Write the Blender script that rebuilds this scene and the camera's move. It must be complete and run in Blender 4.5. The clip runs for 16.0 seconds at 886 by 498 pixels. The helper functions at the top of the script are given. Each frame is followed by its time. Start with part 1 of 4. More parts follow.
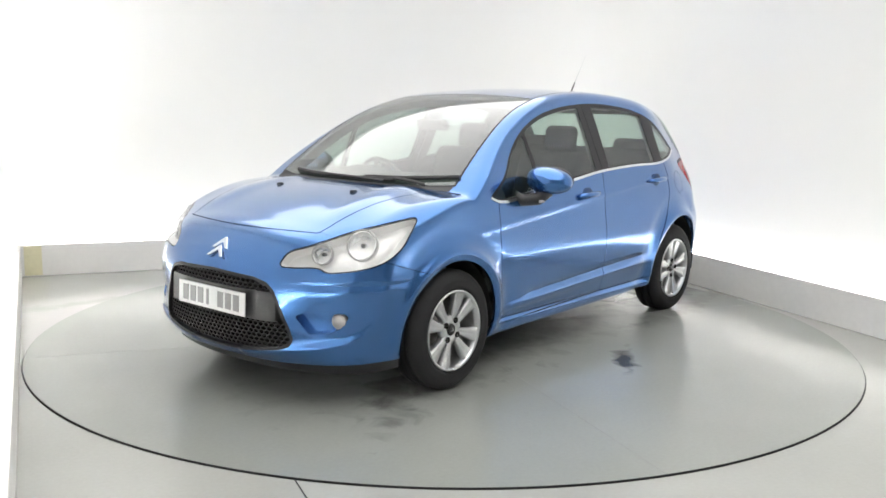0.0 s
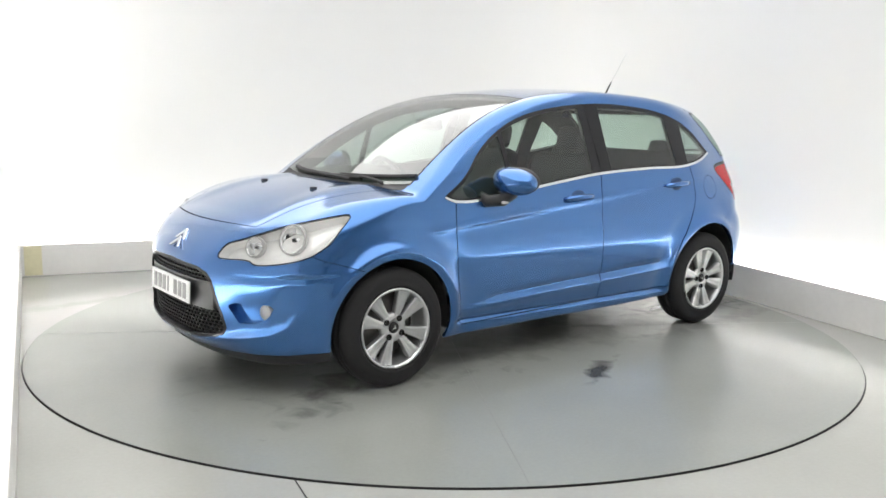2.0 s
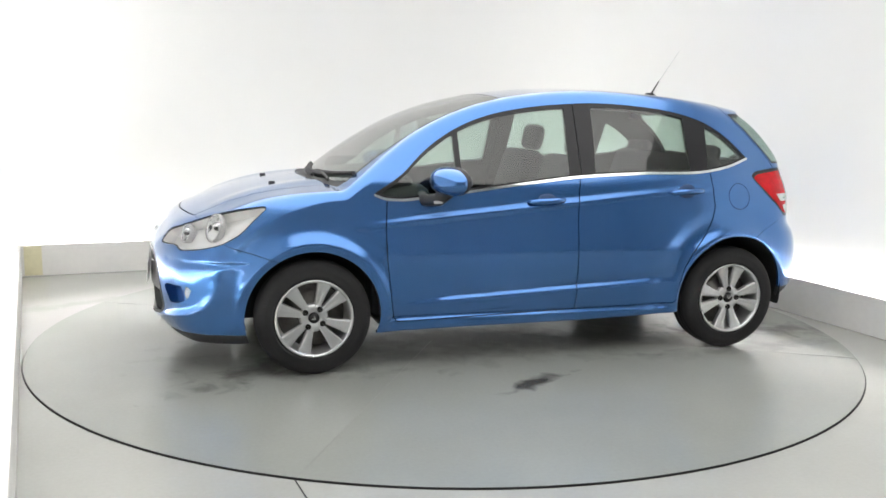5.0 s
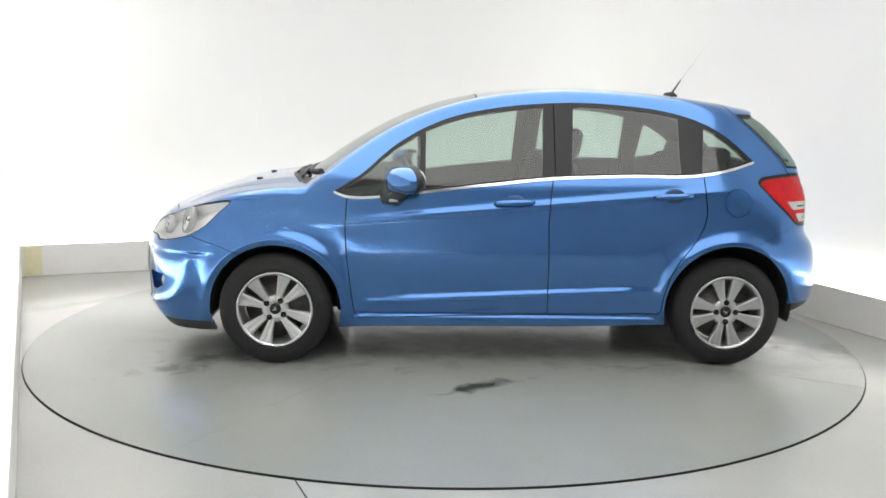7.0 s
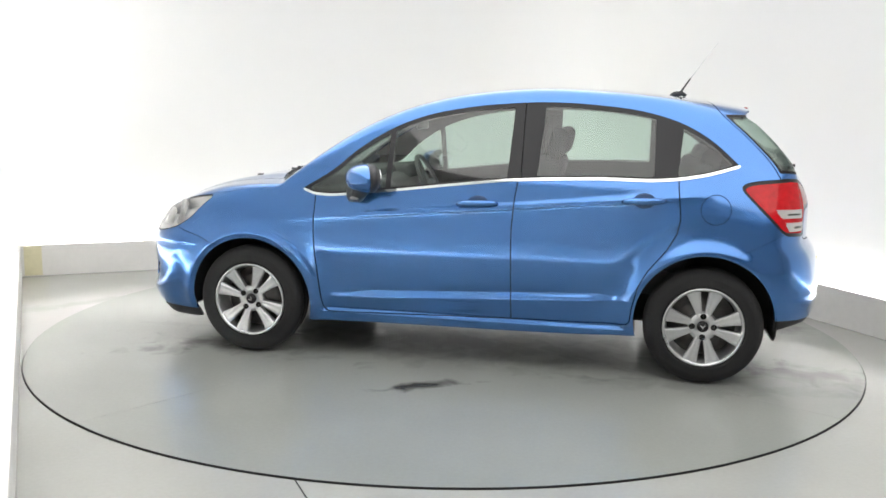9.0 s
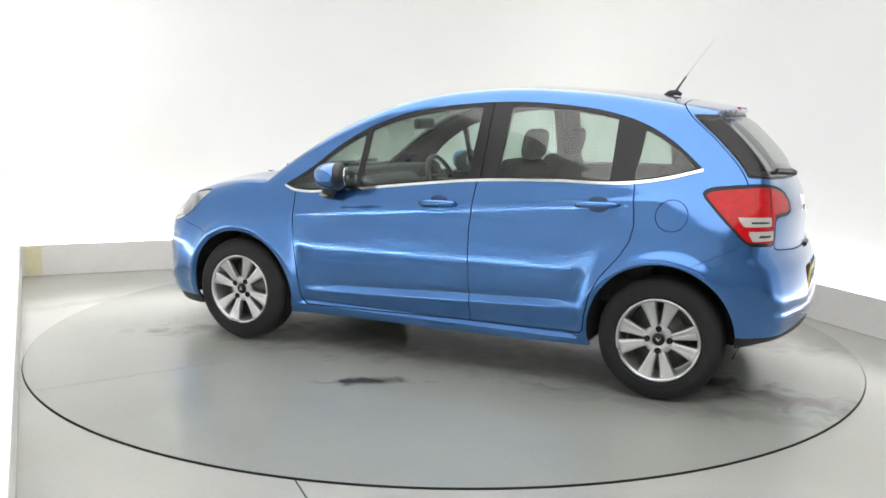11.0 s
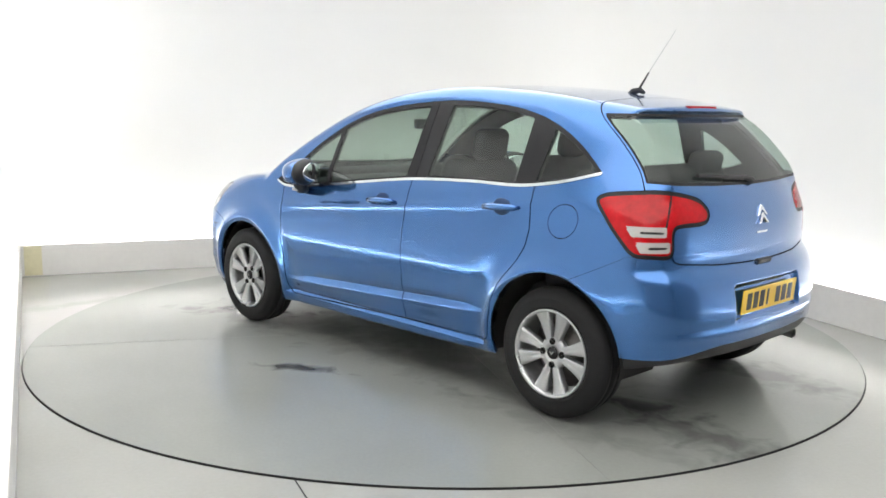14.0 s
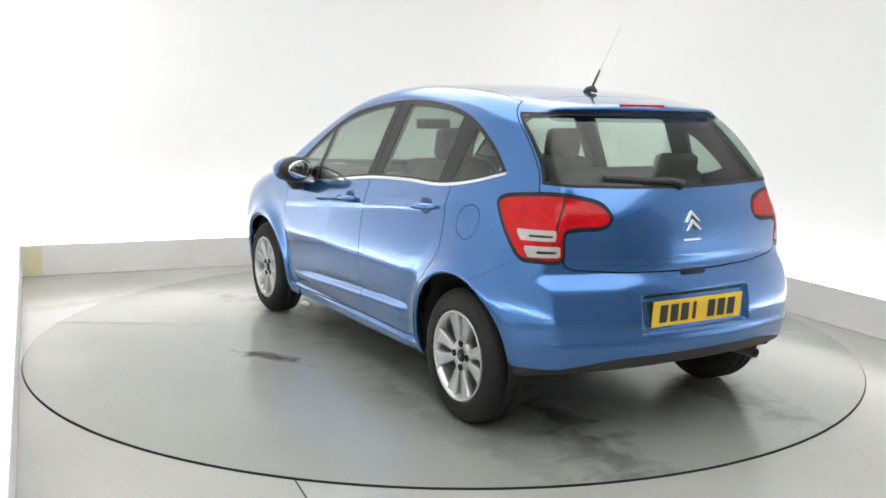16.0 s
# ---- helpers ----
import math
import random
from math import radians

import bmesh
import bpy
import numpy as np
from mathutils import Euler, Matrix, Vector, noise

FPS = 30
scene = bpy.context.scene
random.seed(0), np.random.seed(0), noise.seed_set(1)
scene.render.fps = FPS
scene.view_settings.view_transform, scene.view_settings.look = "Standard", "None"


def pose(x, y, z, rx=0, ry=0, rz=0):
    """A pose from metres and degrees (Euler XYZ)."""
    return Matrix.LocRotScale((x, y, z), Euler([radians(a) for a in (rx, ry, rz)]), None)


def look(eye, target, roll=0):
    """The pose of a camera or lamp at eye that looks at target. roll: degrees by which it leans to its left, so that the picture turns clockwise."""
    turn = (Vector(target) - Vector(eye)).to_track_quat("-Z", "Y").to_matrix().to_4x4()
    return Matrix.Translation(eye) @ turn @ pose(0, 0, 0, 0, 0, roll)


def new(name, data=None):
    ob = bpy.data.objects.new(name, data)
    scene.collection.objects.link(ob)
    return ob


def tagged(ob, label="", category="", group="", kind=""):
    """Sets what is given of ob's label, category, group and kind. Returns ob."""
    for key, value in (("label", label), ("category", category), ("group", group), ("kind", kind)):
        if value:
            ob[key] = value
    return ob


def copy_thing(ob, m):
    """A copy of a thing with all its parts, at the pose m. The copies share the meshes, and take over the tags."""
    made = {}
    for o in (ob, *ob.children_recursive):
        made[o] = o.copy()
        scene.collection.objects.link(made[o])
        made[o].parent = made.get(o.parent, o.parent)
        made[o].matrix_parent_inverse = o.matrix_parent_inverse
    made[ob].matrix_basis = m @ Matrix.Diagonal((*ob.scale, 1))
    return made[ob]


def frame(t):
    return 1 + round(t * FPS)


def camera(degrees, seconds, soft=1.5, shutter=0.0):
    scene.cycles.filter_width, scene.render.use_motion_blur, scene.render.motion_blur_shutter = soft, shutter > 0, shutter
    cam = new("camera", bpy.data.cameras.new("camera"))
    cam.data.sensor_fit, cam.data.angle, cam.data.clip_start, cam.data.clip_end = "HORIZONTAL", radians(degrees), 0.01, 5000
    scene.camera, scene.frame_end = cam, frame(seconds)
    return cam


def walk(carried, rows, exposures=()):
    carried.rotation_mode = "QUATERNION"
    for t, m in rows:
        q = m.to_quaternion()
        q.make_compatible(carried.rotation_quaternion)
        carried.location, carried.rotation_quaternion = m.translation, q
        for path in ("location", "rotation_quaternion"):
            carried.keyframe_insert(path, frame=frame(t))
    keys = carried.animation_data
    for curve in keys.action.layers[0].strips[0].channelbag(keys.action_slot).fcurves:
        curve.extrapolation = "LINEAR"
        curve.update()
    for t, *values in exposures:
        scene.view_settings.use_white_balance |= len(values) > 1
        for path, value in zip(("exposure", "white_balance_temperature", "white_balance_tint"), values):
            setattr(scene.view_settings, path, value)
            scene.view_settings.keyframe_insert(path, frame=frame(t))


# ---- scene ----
# camera: stands still beside the left wall of the booth
EYE = (0.0, -5.624, 1.402)
FACING = Vector((math.sin(radians(-0.168)) * math.cos(radians(-9.042)), math.cos(radians(-0.168)) * math.cos(radians(-9.042)), math.sin(radians(-9.042))))
STAND = look(EYE, tuple(Vector(EYE) + FACING), 1.046)
cam = camera(52.19, 16.0, soft=1.6)
walk(cam, [(0.0, STAND), (16.0, STAND)], exposures=[(0.0, 0.34), (16.0, 0.34)])

# the booth: 5 m wide, turned to the camera; u across, v towards the back wall
FLOOR_Z = -0.008      # the turntable stands a little proud of the floor
ROOM = pose(0, 0, FLOOR_Z, 0, 0, 23.5)
LEFT, RIGHT, BACK, FRONT, HIGH = -2.515, 2.51, 2.65, -6.6, 3.1
OPEN = -4.2           # the right wall ends here; an added, unseen grey panel goes on from there
LEFT_SIDE = ROOM @ pose(LEFT, BACK, 0, 0, 0, 1.2) @ pose(-LEFT, -BACK, 0)
TROUGH = 0.09
PANEL_GLOW, COVE_GLOW = 1.6, 29.0

world = bpy.data.worlds.new("world")
scene.world = world
world.use_nodes = True
world.node_tree.nodes["Background"].inputs[0].default_value = (0.8, 0.85, 0.9, 1)
world.node_tree.nodes["Background"].inputs[1].default_value = 0.05


# ---- materials ----
def material(name, colour, rough=0.5, metal=0.0, scale=40.0, vary=0.12, bump=0.0, coat=0.0, big=2.0, big_vary=0.08, spec=0.5, rough_vary=0.08):
    """A surface with grain and larger blotches in its colour and gloss, at real size."""
    m = bpy.data.materials.new(name)
    m.use_nodes = True
    n, l = m.node_tree.nodes, m.node_tree.links
    b = n["Principled BSDF"]
    place = n.new("ShaderNodeTexCoord")
    fine, broad = n.new("ShaderNodeTexNoise"), n.new("ShaderNodeTexNoise")
    fine.inputs["Scale"].default_value, fine.inputs["Detail"].default_value = scale, 6
    broad.inputs["Scale"].default_value, broad.inputs["Detail"].default_value = big, 5
    for t in (fine, broad):
        l.new(place.outputs["Object"], t.inputs["Vector"])
    mix = n.new("ShaderNodeMath")
    mix.operation = "MULTIPLY_ADD"
    l.new(fine.outputs["Fac"], mix.inputs[0])
    mix.inputs[1].default_value = 2 * vary
    l2 = n.new("ShaderNodeMath")
    l2.operation = "MULTIPLY_ADD"
    l.new(broad.outputs["Fac"], l2.inputs[0])
    l2.inputs[1].default_value, l2.inputs[2].default_value = 2 * big_vary, 1 - vary - big_vary
    l.new(l2.outputs[0], mix.inputs[2])
    scale_node = n.new("ShaderNodeVectorMath")
    scale_node.operation = "SCALE"
    scale_node.inputs[0].default_value = colour
    l.new(mix.outputs[0], scale_node.inputs["Scale"])
    l.new(scale_node.outputs[0], b.inputs["Base Color"])
    rr = n.new("ShaderNodeMath")
    rr.operation = "MULTIPLY_ADD"
    l.new(broad.outputs["Fac"], rr.inputs[0])
    rr.inputs[1].default_value, rr.inputs[2].default_value = 2 * rough_vary * rough, rough * (1 - rough_vary)
    l.new(rr.outputs[0], b.inputs["Roughness"])
    b.inputs["Metallic"].default_value = metal
    b.inputs["Coat Weight"].default_value = coat
    b.inputs["Coat Roughness"].default_value = 0.03
    b.inputs["Specular IOR Level"].default_value = spec
    if bump:
        bm = n.new("ShaderNodeBump")
        bm.inputs["Strength"].default_value, bm.inputs["Distance"].default_value = bump, 0.002
        l.new(fine.outputs["Fac"], bm.inputs["Height"])
        l.new(bm.outputs[0], b.inputs["Normal"])
    return m


def pane_material(name, tint, gloss=0.085, rough=0.0, rise=5.0):
    """Thin tinted glass: clear where seen straight on, a mirror at a slant."""
    m = bpy.data.materials.new(name)
    m.use_nodes = True
    n, l = m.node_tree.nodes, m.node_tree.links
    n.remove(n["Principled BSDF"])
    clear, shine, mix, f = (n.new("ShaderNodeBsdfTransparent"), n.new("ShaderNodeBsdfGlossy"), n.new("ShaderNodeMixShader"), n.new("ShaderNodeLayerWeight"))
    power, level = n.new("ShaderNodeMath"), n.new("ShaderNodeMath")
    power.operation, level.operation = "POWER", "MULTIPLY_ADD"
    power.inputs[1].default_value, level.inputs[1].default_value, level.inputs[2].default_value = rise, 1 - gloss, gloss
    clear.inputs[0].default_value = (*tint, 1)
    shine.inputs["Roughness"].default_value = rough
    f.inputs["Blend"].default_value = 0.5
    l.new(f.outputs["Facing"], power.inputs[0])
    l.new(power.outputs[0], level.inputs[0])
    l.new(level.outputs[0], mix.inputs[0])
    l.new(clear.outputs[0], mix.inputs[1])
    l.new(shine.outputs[0], mix.inputs[2])
    l.new(mix.outputs[0], n["Material Output"].inputs[0])
    return m


def glow_material(name, colour, strength):
    m = bpy.data.materials.new(name)
    m.use_nodes = True
    b = m.node_tree.nodes["Principled BSDF"]
    b.inputs["Base Color"].default_value = (0.8, 0.8, 0.8, 1)
    b.inputs["Emission Color"].default_value = (*colour, 1)
    b.inputs["Emission Strength"].default_value = strength
    return m


def floor_material(name, colour, spots=()):
    """Grey painted concrete, worn and wiped, with scuffs; spots: dark marks (x, y, length, width, turn)."""
    m = material(name, colour, rough=0.21, scale=55, vary=0.06, big=1.3, big_vary=0.10, bump=0.03, spec=0.5, rough_vary=0.25)
    n, l = m.node_tree.nodes, m.node_tree.links
    b = n["Principled BSDF"]
    place = n.new("ShaderNodeTexCoord")
    cloud = n.new("ShaderNodeTexNoise")
    cloud.inputs["Scale"].default_value, cloud.inputs["Detail"].default_value, cloud.inputs["Distortion"].default_value = 6.5, 8, 0.6
    l.new(place.outputs["Object"], cloud.inputs["Vector"])
    last = b.inputs["Base Color"].links[0].from_socket
    for sx, sy, long, wide, turn, depth in spots:
        shift = n.new("ShaderNodeMapping")
        shift.vector_type = "TEXTURE"
        shift.inputs["Location"].default_value = (sx, sy, 0)
        shift.inputs["Rotation"].default_value = (0, 0, radians(turn))
        shift.inputs["Scale"].default_value = (long, wide, 1)
        l.new(place.outputs["Object"], shift.inputs[0])
        size = n.new("ShaderNodeVectorMath")
        size.operation = "LENGTH"
        l.new(shift.outputs[0], size.inputs[0])
        edge = n.new("ShaderNodeMath")
        edge.operation = "MULTIPLY_ADD"
        l.new(cloud.outputs["Fac"], edge.inputs[0])
        edge.inputs[1].default_value = 3.2
        l.new(size.outputs["Value"], edge.inputs[2])
        cover = n.new("ShaderNodeMapRange")
        cover.inputs["From Min"].default_value, cover.inputs["From Max"].default_value = 1.75, 2.7
        cover.inputs["To Min"].default_value, cover.inputs["To Max"].default_value = depth, 0
        l.new(edge.outputs[0], cover.inputs["Value"])
        mix = n.new("ShaderNodeMix")
        mix.data_type = "RGBA"
        l.new(cover.outputs[0], mix.inputs["Factor"])
        l.new(last, mix.inputs["A"])
        mix.inputs["B"].default_value = (0.035, 0.035, 0.036, 1)
        last = mix.outputs["Result"]
    l.new(last, b.inputs["Base Color"])
    return m


PAINT = material("blue metallic paint", (0.042, 0.157, 0.418), rough=0.19, metal=0.78, scale=900, vary=0.10, coat=1.0, big_vary=0.02, rough_vary=0.03)
# body blue with the handle recess's shade put into the colour
PAINT_SHADED = material("blue paint darkened as in shade", (0.016, 0.050, 0.130), rough=0.55, scale=300)
PAINT.node_tree.nodes["Principled BSDF"].inputs["Coat Roughness"].default_value = 0.07
BLACK = material("black plastic", (0.018, 0.018, 0.02), rough=0.45, scale=300, bump=0.1)
GLOSS_BLACK = material("gloss black trim", (0.012, 0.012, 0.014), rough=0.32, scale=200, vary=0.05, spec=0.3)
RUBBER = material("tyre rubber", (0.020, 0.020, 0.021), rough=0.75, scale=160, bump=0.25, spec=0.22)
SILVER = material("silver alloy", (0.56, 0.57, 0.58), rough=0.28, metal=0.85, scale=150, vary=0.05)
STEEL = material("brake disc steel", (0.22, 0.21, 0.20), rough=0.45, metal=0.8, scale=80, vary=0.2)
DARK = material("dark wheel well lining", (0.012, 0.012, 0.012), rough=0.9, scale=60)
CHROME = material("chrome", (0.80, 0.81, 0.82), rough=0.10, metal=1.0, scale=100, vary=0.03)
CLOTH = material("dark grey seat cloth", (0.045, 0.045, 0.05), rough=0.92, scale=500, vary=0.3, bump=0.4)
TRIM = material("grey interior trim", (0.05, 0.05, 0.053), rough=0.75, scale=300, bump=0.15)
LINING = material("pale roof lining", (0.42, 0.42, 0.40), rough=0.95, scale=400, bump=0.1)
GLASS = pane_material("green tinted window glass", (0.61, 0.715, 0.66), 0.085, 0.0, 3.4)
REAR_GLASS = pane_material("dark tinted rear glass", (0.59, 0.69, 0.64), 0.045, 0.0, 4.0)
SCREEN = pane_material("laminated windscreen glass", (0.60, 0.71, 0.64), 0.08, 0.02, 2.5)
PILLAR = material("pale grey pillar trim", (0.50, 0.50, 0.48), rough=0.85, scale=300, bump=0.1)
LENS = pane_material("clear lamp lens", (0.96, 0.96, 0.96), 0.06)
LAMP_INNER = material("satin lamp reflector", (0.80, 0.80, 0.79), rough=0.30, metal=0.25, scale=120, vary=0.06)
BEZEL = material("grey lamp bezel", (0.42, 0.42, 0.42), rough=0.35, metal=0.4, scale=120)
RED_LENS = material("red lamp lens", (0.42, 0.004, 0.008), rough=0.14, scale=28, vary=0.45, coat=0.15, spec=0.25)
CLEAR_LENS = material("white lamp lens", (0.45, 0.43, 0.42), rough=0.15, scale=90, vary=0.1, coat=1.0)
PLATE_WHITE = material("white plate", (0.78, 0.79, 0.78), rough=0.3, scale=200, vary=0.04)
PLATE_YELLOW = material("yellow plate", (0.80, 0.52, 0.035), rough=0.3, scale=200, vary=0.04)
# the front characters' washed-out look is put into this grey
BAR_GREY = material("washed-out grey characters", (0.30, 0.30, 0.30), rough=0.4)
MIRROR = material("mirror glass", (0.85, 0.87, 0.88), rough=0.02, metal=1.0, vary=0.01, big_vary=0.0)
WALL = material("white wall paint", (0.82, 0.82, 0.81), rough=0.85, scale=180, vary=0.015, big=0.7, big_vary=0.02, bump=0.04)
DIM_PANEL = material("grey unseen dimming panel", (0.34, 0.34, 0.345), rough=0.95, scale=300, vary=0.2, bump=0.2)
FRIT = material("black glass border", (0.010, 0.010, 0.011), rough=0.35, spec=0.25, vary=0.05)
KERB = material("scuffed white kerb board", (0.70, 0.69, 0.67), rough=0.55, scale=25, vary=0.05, big=3.0, big_vary=0.08, bump=0.05)
TAPE = material("yellowed tape", (0.66, 0.62, 0.42), rough=0.6, scale=30, vary=0.1)
FLOOR = floor_material("grey painted floor", (0.35, 0.352, 0.334), [(1.9, -2.45, 0.75, 0.10, 15, 0.5), (2.35, -2.15, 0.6, 0.08, -20, 0.45), (2.6, 0.1, 0.5, 0.12, -60, 0.35), (-2.1, 1.5, 0.8, 0.08, 20, 0.2)])
CF = (-0.284, 0.013)
DISC = floor_material("grey painted turntable", (0.262, 0.271, 0.254), [(CF[0] + x, CF[1] + y, long, wide, turn, depth) for x, y, long, wide, turn, depth in (
    (0.14, 1.20, 0.24, 0.065, 27, 0.9), (-1.75, 0.47, 0.62, 0.17, -9, 0.5), (-1.42, 0.36, 0.35, 0.12, 10, 0.4), (1.50, 0.66, 0.5, 0.14, 40, 0.5), (-1.3, 0.85, 0.75, 0.12, 5, 0.25),
    (1.3, 0.80, 0.6, 0.10, -8, 0.25), (-1.6, -0.6, 0.5, 0.2, 0, 0.35), (0.1, 0.3, 1.5, 0.5, 0, 0.25))])
JOINT = material("dirt-filled joint", (0.175, 0.178, 0.168), rough=0.7)
PIT = material("dark pit steel", (0.02, 0.02, 0.02), rough=0.8)
PANEL = glow_material("light panel", (1.0, 0.985, 0.955), PANEL_GLOW)
COVE = glow_material("cove light", (1.0, 0.99, 0.965), COVE_GLOW)
COVE_LEFT = glow_material("bright cove light", (1.0, 0.99, 0.965), COVE_GLOW * 2.2)


# ---- helpers for meshes ----
def part(name, bm, mat, parent=None, label="", smooth=False):
    """Links a bmesh as one mesh object under a thing or under a part."""
    data = bpy.data.meshes.new(name)
    bm.to_mesh(data)
    bm.free()
    data.materials.append(mat)
    if smooth:
        data.polygons.foreach_set("use_smooth", [True] * len(data.polygons))
    ob = new(name, data)
    if parent:
        ob.parent = parent
    return tagged(ob, label)


def box(bm, size, m, bevel=0.0, segments=2):
    made = bmesh.ops.create_cube(bm, size=1, matrix=m @ Matrix.Diagonal((*size, 1)))
    if bevel:
        bmesh.ops.bevel(bm, geom=list({e for v in made["verts"] for e in v.link_edges}), offset=bevel, segments=segments, affect="EDGES", profile=0.5)
    return bm


def a_box(size, m=Matrix(), bevel=0.0, segments=2):
    return box(bmesh.new(), size, m, bevel, segments)


def prism(corners, depth, m=Matrix(), bevel=0.0):
    """A flat outline in x, y, raised by depth along z."""
    bm = bmesh.new()
    f = bm.faces.new([bm.verts.new((x, y, 0)) for x, y in corners])
    up = bmesh.ops.extrude_face_region(bm, geom=[f])
    tops = [v for v in up["geom"] if isinstance(v, bmesh.types.BMVert)]
    bmesh.ops.translate(bm, verts=tops, vec=(0, 0, depth))
    bmesh.ops.recalc_face_normals(bm, faces=bm.faces)
    if bevel:
        bmesh.ops.bevel(bm, geom=[e for e in bm.edges if all(v in tops for v in e.verts)], offset=bevel, segments=2, affect="EDGES", profile=0.5)
    bmesh.ops.transform(bm, matrix=m, verts=bm.verts)
    return bm


def lathe(profile, steps=64, m=Matrix()):
    """Turns (radius, height) pairs round the z axis."""
    bm = bmesh.new()
    rings = [[bm.verts.new((r * math.cos(2 * math.pi * k / steps), r * math.sin(2 * math.pi * k / steps), h)) for k in range(steps)] for r, h in profile]
    for a, b in zip(rings, rings[1:]):
        for k in range(steps):
            bm.faces.new((a[k], a[(k + 1) % steps], b[(k + 1) % steps], b[k]))
    bmesh.ops.transform(bm, matrix=m, verts=bm.verts)
    return bm


def tube(points, radius, steps=8, m=Matrix(), ends=True):
    """A round bar along points; radius: one number or one for each point."""
    bm = bmesh.new()
    pts = [Vector(p) for p in points]
    rad = [radius] * len(pts) if isinstance(radius, float) else radius
    rings = []
    for i, p in enumerate(pts):
        way = (pts[min(i + 1, len(pts) - 1)] - pts[max(i - 1, 0)]).normalized()
        side = way.orthogonal().normalized() if abs(way.z) > 0.9 else way.cross(Vector((0, 0, 1))).normalized()
        up = side.cross(way)
        rings.append([bm.verts.new(p + rad[i] * (math.cos(a) * side + math.sin(a) * up)) for a in [2 * math.pi * k / steps for k in range(steps)]])
    for a, b in zip(rings, rings[1:]):
        for k in range(steps):
            bm.faces.new((a[k], a[(k + 1) % steps], b[(k + 1) % steps], b[k]))
    if ends:
        bm.faces.new(rings[0][::-1])
        bm.faces.new(rings[-1])
    bmesh.ops.recalc_face_normals(bm, faces=bm.faces)
    bmesh.ops.transform(bm, matrix=m, verts=bm.verts)
    return bm


# ---- the booth ----
def structure(name, bm, mat, label, category, m=ROOM):
    ob = tagged(part(name, bm, mat, None), label, category, kind="structure")
    ob.matrix_world = m
    return ob


DISC_R = 2.447


def booth():
    mid_v, deep = (BACK + FRONT) / 2, BACK - FRONT
    # floor with a round hole for the turntable
    bm = bmesh.new()
    steps = 180
    inner = [bm.verts.new(((DISC_R + 0.004) * math.cos(2 * math.pi * k / steps), (DISC_R + 0.004) * math.sin(2 * math.pi * k / steps), 0)) for k in range(steps)]
    outer = []
    for k in range(steps):
        a = 2 * math.pi * k / steps
        c, s = math.cos(a), math.sin(a)
        reach = min((RIGHT + 0.2) / c if c > 1e-6 else 99, (LEFT - 0.2) / c if c < -1e-6 else 99, (BACK + 0.2) / s if s > 1e-6 else 99, (-BACK - 0.2) / s if s < -1e-6 else 99)
        outer.append(bm.verts.new((reach * c, reach * s, 0)))
    drop = [bm.verts.new((v.co.x, v.co.y, -0.010)) for v in inner]
    for k in range(steps):
        j = (k + 1) % steps
        bm.faces.new((inner[k], inner[j], outer[j], outer[k])[::-1])
        bm.faces.new((drop[k], drop[j], inner[j], inner[k]))
    bmesh.ops.recalc_face_normals(bm, faces=bm.faces)
    y0, y1 = FRONT - 0.2, -BACK - 0.2
    f = bm.faces.new([bm.verts.new(p) for p in ((LEFT - 0.2, y0, 0), (RIGHT + 0.2, y0, 0), (RIGHT + 0.2, y1, 0), (LEFT - 0.2, y1, 0))])
    ob = structure("floor", bm, FLOOR, "grey painted concrete floor with scuffs and dark marks", "floor")
    structure("pit", lathe([(0.01, -0.11), (DISC_R + 0.05, -0.11)], 90), PIT, "dark pit under the turntable", "pit", Matrix())
    # black ring put into the gap so that it reads as deep shade
    structure("gap_shade", lathe([(DISC_R - 0.002, -0.016), (DISC_R + 0.020, -0.016)], 180), RUBBER, "black ring standing in for the shade in the turntable's gap", "seal", Matrix())
    # a score line in the floor
    structure("floor_joint", a_box((0.006, 0.42, 0.003), pose(-0.470, -2.578, FLOOR_Z, 0, 0, 23.6)), PIT, "thin dark joint in the grey floor", "joint", Matrix())
    w = 0.12
    t = TROUGH
    # back and right wall run into each other in one wide round corner
    bend = 0.75
    line = [(LEFT - t - w, BACK + t)] + [(RIGHT + t - bend + bend * math.sin(a), BACK + t - bend + bend * math.cos(a)) for a in np.linspace(0, math.pi / 2, 25)] + [(RIGHT + t, OPEN)]
    far = [(LEFT - t - w, BACK + t + w), (RIGHT + t + w, BACK + t + w), (RIGHT + t + w, OPEN)]
    bm = bmesh.new()
    low, top = [[bm.verts.new((x, y, z)) for x, y in line] for z in (0, HIGH)]
    for i in range(len(line) - 1):
        f = bm.faces.new((low[i + 1], low[i], top[i], top[i + 1]))
        f.smooth = True
    lowf, topf = [[bm.verts.new((x, y, z)) for x, y in far] for z in (0, HIGH)]
    for i in range(2):
        bm.faces.new((lowf[i], lowf[i + 1], topf[i + 1], topf[i]))
    bm.faces.new(top + topf[::-1])
    structure("wall_back", bm, WALL, "plain white booth wall with a round corner", "wall")
    structure("wall_left", a_box((w, deep + t, HIGH), pose(LEFT - t - w / 2, mid_v + t / 2, HIGH / 2)), WALL, "plain white painted booth wall", "wall", LEFT_SIDE)
    # two unseen grey panels, added to dim what car and floor reflect
    structure("dim_panel_right", a_box((w, OPEN - FRONT - 0.003, HIGH), pose(RIGHT + t + w / 2, (OPEN + FRONT) / 2, HIGH / 2)), DIM_PANEL, "added grey panel out of view that dims the right side", "curtain")
    structure("dim_panel_front", a_box((RIGHT - LEFT + 2 * t + 2 * w, w, HIGH), pose((LEFT + RIGHT) / 2, FRONT - w / 2, HIGH / 2)), DIM_PANEL, "added grey panel out of view that dims the front end", "curtain")
